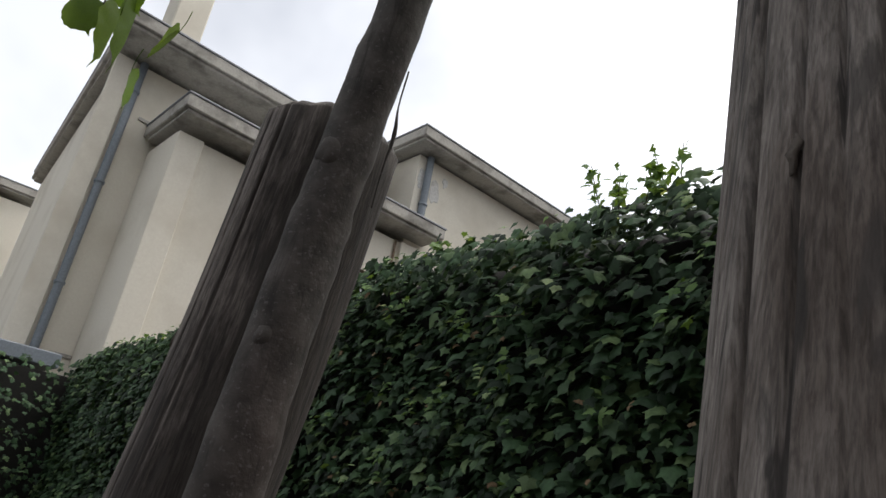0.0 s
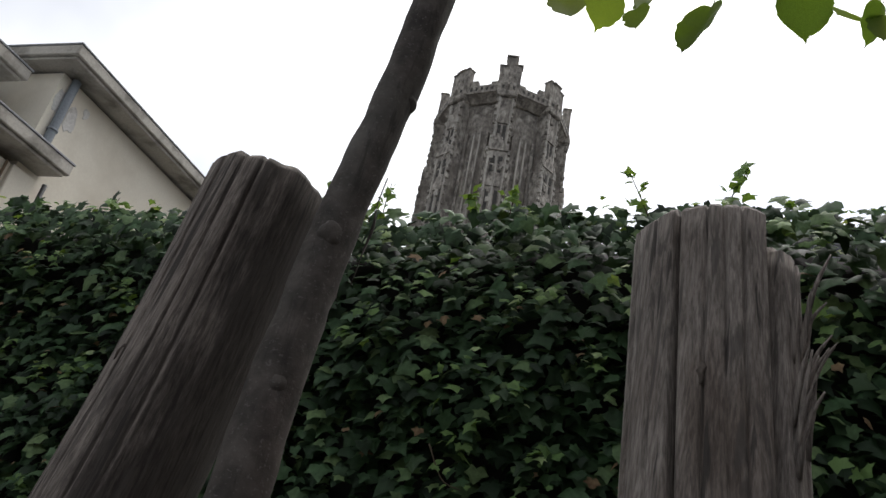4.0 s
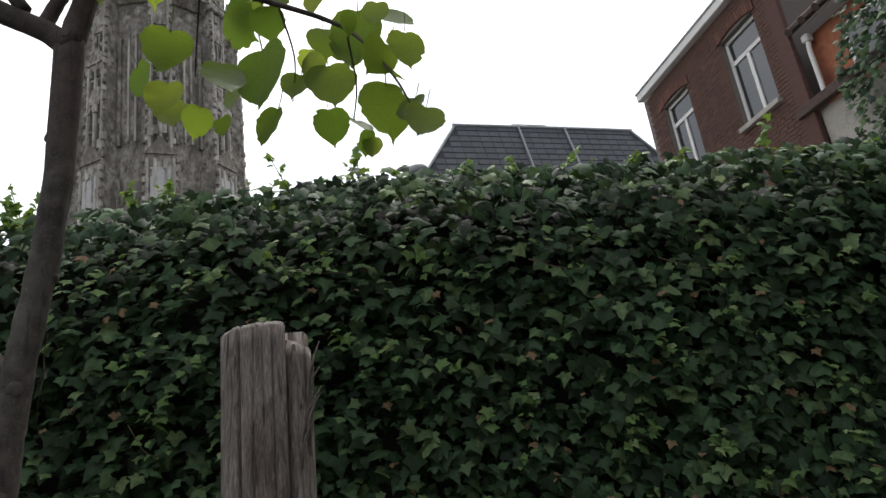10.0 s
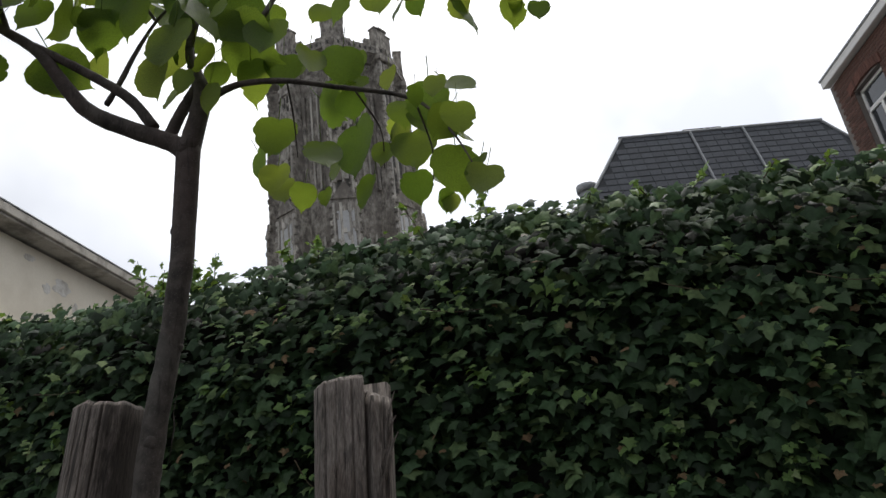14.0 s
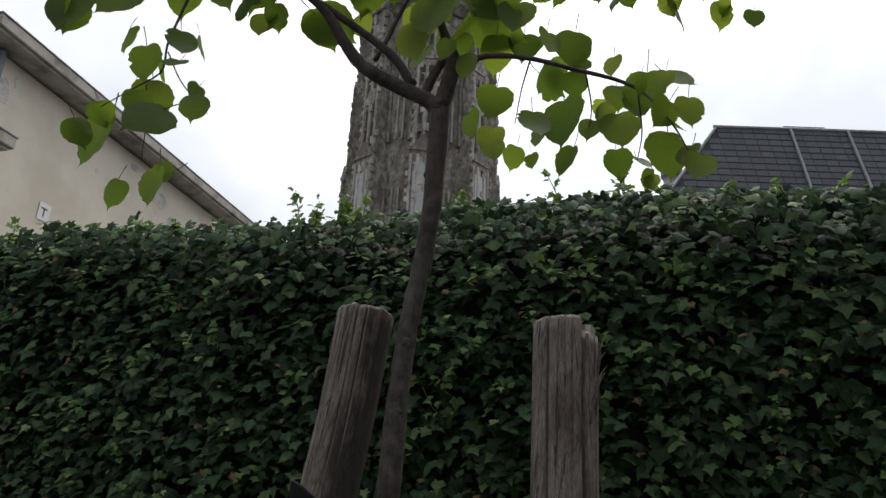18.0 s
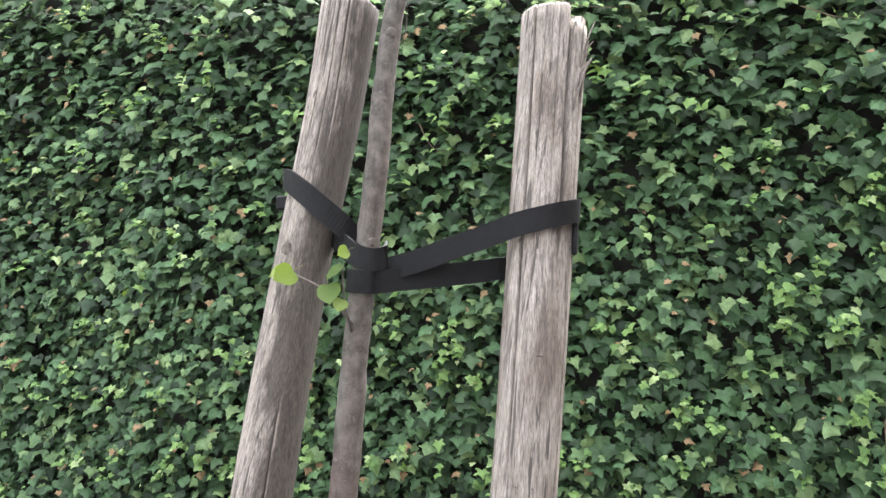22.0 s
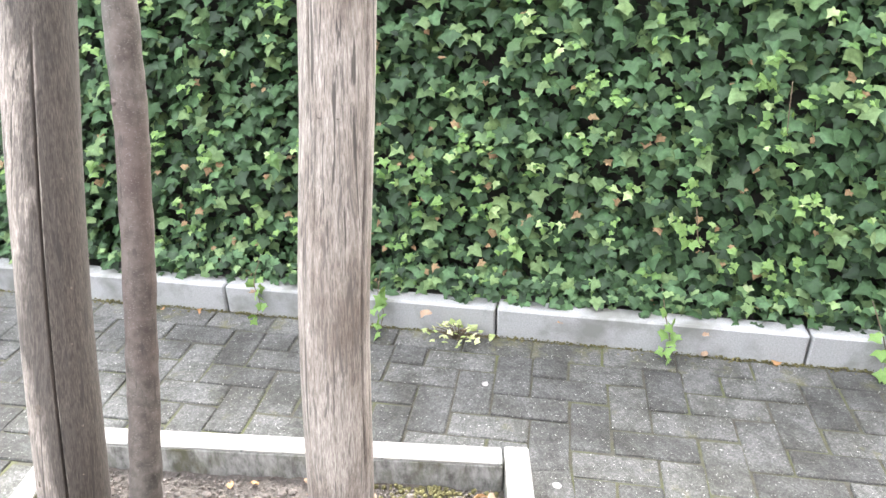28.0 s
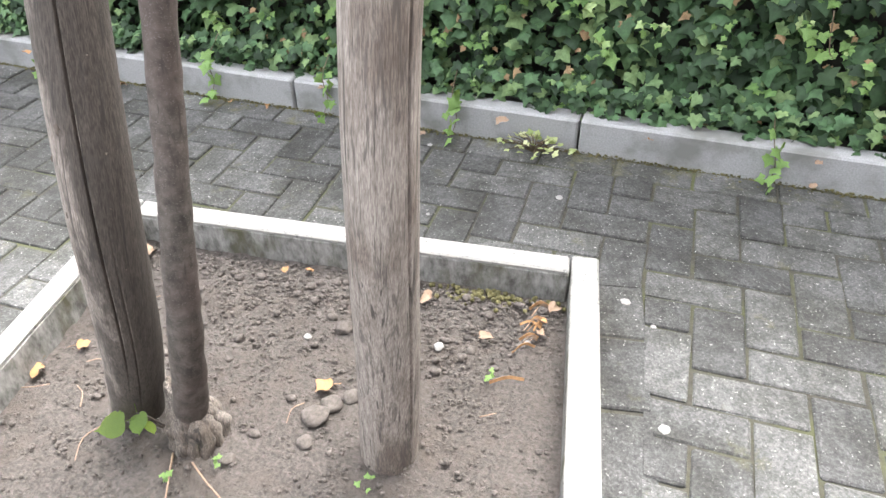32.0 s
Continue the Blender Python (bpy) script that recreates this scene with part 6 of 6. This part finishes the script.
def pier(k):
    """A stepped corner buttress with gablets, shafts and a battlemented top."""
    a = 45 * k
    m = pose(0, 0, 0, 0, 0, a)
    p = part("buttress", box(-1.25, 1.25, -R_ - 0.9, -R_ + 0.9, -1.2, 31.0, 0.05), STONE, tower, place=m)
    for z0, z1, w, d in ((31.0, 41.0, 1.05, 0.62), (41.0, 47.5, 0.85, 0.4)):
        part("buttress_stage", box(-w, w, -R_ - d, -R_ + 0.8, z0, z1, 0.05), STONE, p)
    for x in (-1.0, -0.38, 0.38, 1.0):
        part("shaft", sweep([(x, -R_ - 0.92, 10), (x, -R_ - 0.92, 30.4)], (0.13, 0.13), 1, 8), STONE_PALE, p)
    for x in (-0.8, 0.0, 0.8):
        part("shaft", sweep([(x, -R_ - 0.64, 31.1), (x, -R_ - 0.64, 40.4)], (0.12, 0.12), 1, 8), STONE_PALE, p)
    for x in (-0.62, 0.62):
        part("shaft", sweep([(x, -R_ - 0.42, 41.2), (x, -R_ - 0.42, 47.3)], (0.12, 0.12), 1, 8), STONE_PALE, p)
    for z, w, d in ((31.0, 1.25, 0.9), (40.9, 1.05, 0.62), (36.8, 1.0, 0.6), (44.3, 0.8, 0.38)):
        bm = bmesh.new()
        pts = ((-w, z - 0.2), (w, z - 0.2), (0, z + 1.5))
        f0 = [bm.verts.new((x, -R_ - d - 0.14, zz)) for x, zz in pts]
        f1 = [bm.verts.new((x, -R_ - d + 0.3, zz)) for x, zz in pts]
        bm.faces.new(f0), bm.faces.new(f1[::-1])
        for i in range(3):
            bm.faces.new((f0[i], f1[i], f1[(i + 1) % 3], f0[(i + 1) % 3]))
        bmesh.ops.recalc_face_normals(bm, faces=bm.faces)
        part("gablet", bm, STONE, p)
    part("panel", box(-0.75, 0.75, -R_ - 0.96, -R_ - 0.9, 22.0, 29.6, 0.02), STONE_GREY, p, "smooth grey stone panel")
    # dark blocks on the face paint the shade of two niches
    for x in (-0.35, 0.35):
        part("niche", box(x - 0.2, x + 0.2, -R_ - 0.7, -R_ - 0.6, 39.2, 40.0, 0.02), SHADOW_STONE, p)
    for z0, z1, w, d in ((14.0, 30.4, 1.22, 0.9), (31.2, 40.6, 1.02, 0.62), (41.2, 47.2, 0.82, 0.4)):
        for x in (-w, w):
            z = z0
            while z < z1:
                tall = rnd.uniform(0.35, 0.6)
                part("crocket", box(x - 0.13, x + 0.13, -R_ - d - rnd.uniform(0.08, 0.22), -R_ - d + 0.16, z, z + tall, 0.06), STONE if rnd.random() < 0.6 else STONE_PALE, p)
                z += tall + rnd.uniform(0.2, 0.6)
    # raised dark strips paint recess shade between the shafts
    for x, z0, z1, d in ((-0.4, 31.8, 36.2, 0.62), (0.4, 31.8, 36.2, 0.62), (-0.4, 38.2, 39.0, 0.62), (0.4, 38.2, 39.0, 0.62), (-0.25, 41.6, 43.9, 0.4), (0.25, 41.6, 43.9, 0.4)):
        part("slit", box(x - 0.16, x + 0.16, -R_ - d - 0.02, -R_ - d + 0.1, z0, z1, 0.02), SHADOW_STONE, p, "dark strip painted as the shade of a blind slit")
    for s in range(34):
        z = rnd.uniform(24, 46.5)
        x = rnd.uniform(-1.0, 0.75)
        d = 0.95 if z < 31 else 0.66 if z < 41 else 0.44
        part("carving", box(x, x + rnd.uniform(0.2, 0.5), -R_ - d - rnd.uniform(0.02, 0.16), -R_ - d + 0.2, z, z + rnd.uniform(0.25, 0.9), 0.05), STONE_PALE if s % 2 else STONE, p)
    part("pier_head", box(-1.0, 1.0, -R_ - 0.75, -R_ + 0.7, 47.4, 48.2, 0.12), STONE, p)
    for x, top in ((-0.72, 51.6 + rnd.uniform(-0.3, 0.4)), (0.72, 51.2 + rnd.uniform(-0.3, 0.4))):
        t = part("turret", box(x - 0.36, x + 0.36, -R_ - 0.5, -R_ + 0.3, 48.2, top, 0.05), STONE, p)
        part("turret_cap", box(x - 0.44, x + 0.44, -R_ - 0.58, -R_ + 0.38, top, top + 0.18, 0.05), STONE, t)
    if k in (0, 1, 7):
        hi = 52.6 if k == 0 else 51.4
        part("pinnacle", box(-0.5, 0.5, -R_ - 0.55, -R_ + 0.45, 48.2, hi, 0.06), STONE, p)
        part("pinnacle_cap", box(-0.6, 0.6, -R_ - 0.65, -R_ + 0.55, hi, hi + 0.25, 0.06), STONE, p)
        part("finial", sweep([(0, -R_ - 0.05, hi + 0.2), (0, -R_ - 0.05, hi + 0.4), (0, -R_ - 0.05, hi + 0.7)], (0.3, 0.2, 0.08), 6, 8), STONE, p)


def bay(k):
    """The wall between two buttresses: a tall louvred lancet with tracery, and the parapet above."""
    m = pose(0, 0, 0, 0, 0, 45 * k + 22.5)
    dist = R_ * math.cos(radians(22.5)) * 0.92
    b2 = part("bay", box(-1.7, 1.7, -dist - 0.1, -dist + 0.4, -1.2, 47.6), STONE, tower, place=m)
    for z0, z1, mat in ((33.0, 45.0, STONE), (20.0, 29.3, STONE)):
        bm = bmesh.new()
        w = 0.6
        prof = [(-w, z0), (w, z0), (w, z1 - 1.6), (w * 0.8, z1 - 0.8), (0, z1), (-w * 0.8, z1 - 0.8), (-w, z1 - 1.6)]
        f0 = [bm.verts.new((x, -dist - 0.14, z)) for x, z in prof]
        f1 = [bm.verts.new((x, -dist - 0.05, z)) for x, z in prof]
        bm.faces.new(f0)
        for i in range(7):
            bm.faces.new((f0[i], f1[i], f1[(i + 1) % 7], f0[(i + 1) % 7]))
        lan = part("lancet", bm, mat, b2, "blind lancet recess")
        for x in (-0.3, 0.3):
            part("mullion", box(x - 0.09, x + 0.09, -dist - 0.36, -dist - 0.12, z0, z1 - 1.2, 0.02), STONE_PALE, lan)
        for x in (-1.05, 1.05):
            part("jamb", box(x - 0.14, x + 0.14, -dist - 0.45, -dist - 0.1, z0 - 0.3, z1 - 1.4, 0.03), STONE, lan)
    rail = part("parapet", box(-2.6, 2.6, -R_ * 1.02 - 0.12, -R_ * 1.02 + 0.1, 48.1, 49.1, 0.03), STONE, b2, "stone parapet with piercings painted dark")
    # the parapet is solid; dark blocks paint its openings as shade
    for x in (-2.2, -1.65, -1.1, -0.55, 0.0, 0.55, 1.1, 1.65, 2.2):
        part("piercing", box(x - 0.15, x + 0.15, -R_ * 1.02 - 0.126, -R_ * 1.02 - 0.08, 48.35, 48.85, 0.05), SHADOW_STONE, rail, "dark block painted as a shaded opening")
    for x in (-1.3, 1.3):
        part("merlon", box(x - 0.6, x + 0.6, -R_ * 0.96 - 0.1, -R_ * 0.96 + 0.4, 48.1, 50.0 + rnd.uniform(-0.3, 0.4), 0.05), STONE, rail)


for k in range(8):
    pier(k)
    bay(k)
part("upper_stage", octagon(R_ * 0.8, R_ * 0.78, 47.9, 49.6), STONE, tower)


# ---- pavers in a herringbone ----
ACROSS, ALONG, GAP = 0.1165, 0.1025, 0.0068       # pitch of the blocks along and towards the kerb
PIT_INV = PIT.inverted()


def paver_mesh(lx, ly, seed):
    r = random.Random(seed)
    bm = box(-lx / 2, lx / 2, -ly / 2, ly / 2, -0.05, 0.0, 0.004)
    for v in bm.verts:
        v.co.x += r.uniform(-0.0022, 0.0014)
        v.co.y += r.uniform(-0.0014, 0.0022)
        v.co.z -= r.uniform(0, 0.0015)
    return bm


def keep_side(bm, co, no):
    bmesh.ops.bisect_plane(bm, geom=list(bm.verts) + list(bm.edges) + list(bm.faces), plane_co=co, plane_no=no, clear_inner=True)
    edges = [e for e in bm.edges if len(e.link_faces) == 1]
    if edges:
        bmesh.ops.holes_fill(bm, edges=edges)


def clip_to_pit(bm, x, y):
    """Cuts a paver off at the pit edging and at the kerb row. Returns False if nothing is left, None if it is whole."""
    cut = None
    if y > -0.12 - 0.117:
        keep_side(bm, Vector((0, -0.1185 - y, 0)), Vector((0, -1, 0)))
        cut = True
    c = PIT_INV @ Vector((x, y, 0))
    x0, x1, y0, y1 = -1.205, 0.181, -1.19, 0.07
    if c.x > x0 - 0.14 and c.x < x1 + 0.14 and c.y > y0 - 0.14 and c.y < y1 + 0.14:
        side = max(((c.y - y1), Vector((0, y1, 0)), Vector((0, 1, 0))), ((c.x - x1), Vector((x1, 0, 0)), Vector((1, 0, 0))), ((x0 - c.x), Vector((x0, 0, 0)), Vector((-1, 0, 0))), ((y0 - c.y), Vector((0, y0, 0)), Vector((0, -1, 0))), key=lambda q: q[0])
        if side[0] < -0.13:
            return False
        keep_side(bm, PIT @ side[1] - Vector((x, y, 0)), PIT.to_3x3() @ side[2])
        cut = True
    if len(bm.verts) < 6:
        return False
    return cut


FLAT = [mesh_of(paver_mesh(2 * ACROSS - GAP, ALONG - GAP, k), "paver") for k in range(6)]
UPRIGHT = [mesh_of(paver_mesh(ACROSS - GAP, 2 * ALONG - GAP, 20 + k), "paver") for k in range(6)]
HALF = [mesh_of(paver_mesh(ACROSS - GAP, ALONG - GAP, 60 + k), "paver") for k in range(6)]
MOSSY = [mesh_of(paver_mesh(2 * ACROSS - GAP, ALONG - GAP, 40 + k), "paver") for k in range(6)]
for me in FLAT + UPRIGHT + HALF:
    me.materials.append(PAVER)
for me in MOSSY:
    me.materials.append(PAVER_MOSSY)
rnd = random.Random(21)
spots = []
for i in range(-60, 32):
    for j in range(-30, 7):
        k = (i - j) % 4
        if k == 0:
            spots.append((0.145 + (i + 1) * ACROSS, -0.6195 + (j - 0.5) * ALONG, 0))
        elif k == 2 and j == 6:
            spots.append((0.145 + (i + 0.5) * ACROSS, -0.6195 + 4.5 * ALONG, 4))
        elif k == 2:
            spots.append((0.145 + (i + 0.5) * ACROSS, -0.6195 + (j - 1) * ALONG, 1))
spots = [(x - 0.045 * (y + 0.3), y, k) for x, y, k in spots if -3.4 < y < -0.02]
for i in range(-30, 16):
    spots.append((0.13 + i * 2 * ACROSS - ACROSS, -0.0615, 3))
for n in range(6):
    p = PIT @ Vector((0.124, 0.006 - n * 0.208, 0))
    spots.append((p.x, p.y, 2))
near = sorted(range(len(spots)), key=lambda q: (spots[q][0] - 0.1) ** 2 * 0.5 + (spots[q][1] + 0.5) ** 2)
rest_v, rest_f, count, singles = [], [], 0, 0
for q in near:
    x, y, up = spots[q]
    tilt = Matrix.Translation((x, y, rnd.uniform(-0.003, 0.002))) @ pose(0, 0, 0, rnd.gauss(0, 0.5), rnd.gauss(0, 0.5), rnd.gauss(0, 0.4) + (9.5 if up == 2 else 1.2 if up < 2 else 0))
    me = {0: FLAT, 3: MOSSY, 4: HALF}.get(up, UPRIGHT)[rnd.randrange(6)]
    if up < 2:
        bm = bmesh.new()
        bm.from_mesh(me)
        cut = clip_to_pit(bm, x, y)
        if cut is False:
            bm.free()
            continue
        if cut:
            me = mesh_of(bm, "paver")
            me.materials.append(PAVER)
        else:
            bm.free()
    if singles < 290:
        part("paver", me, None, bed, place=tilt)
        singles += 1
    else:
        vs = [tilt @ v.co for v in me.vertices]
        rest_f += [[w + count for w in p.vertices] for p in me.polygons]
        rest_v += vs
        count += len(vs)
me = bpy.data.meshes.new("farther_pavers")
me.from_pydata(rest_v, [], rest_f)
rest = part("farther_pavers", me, PAVER_REST, bed)
rest["kind"] = "stuff"
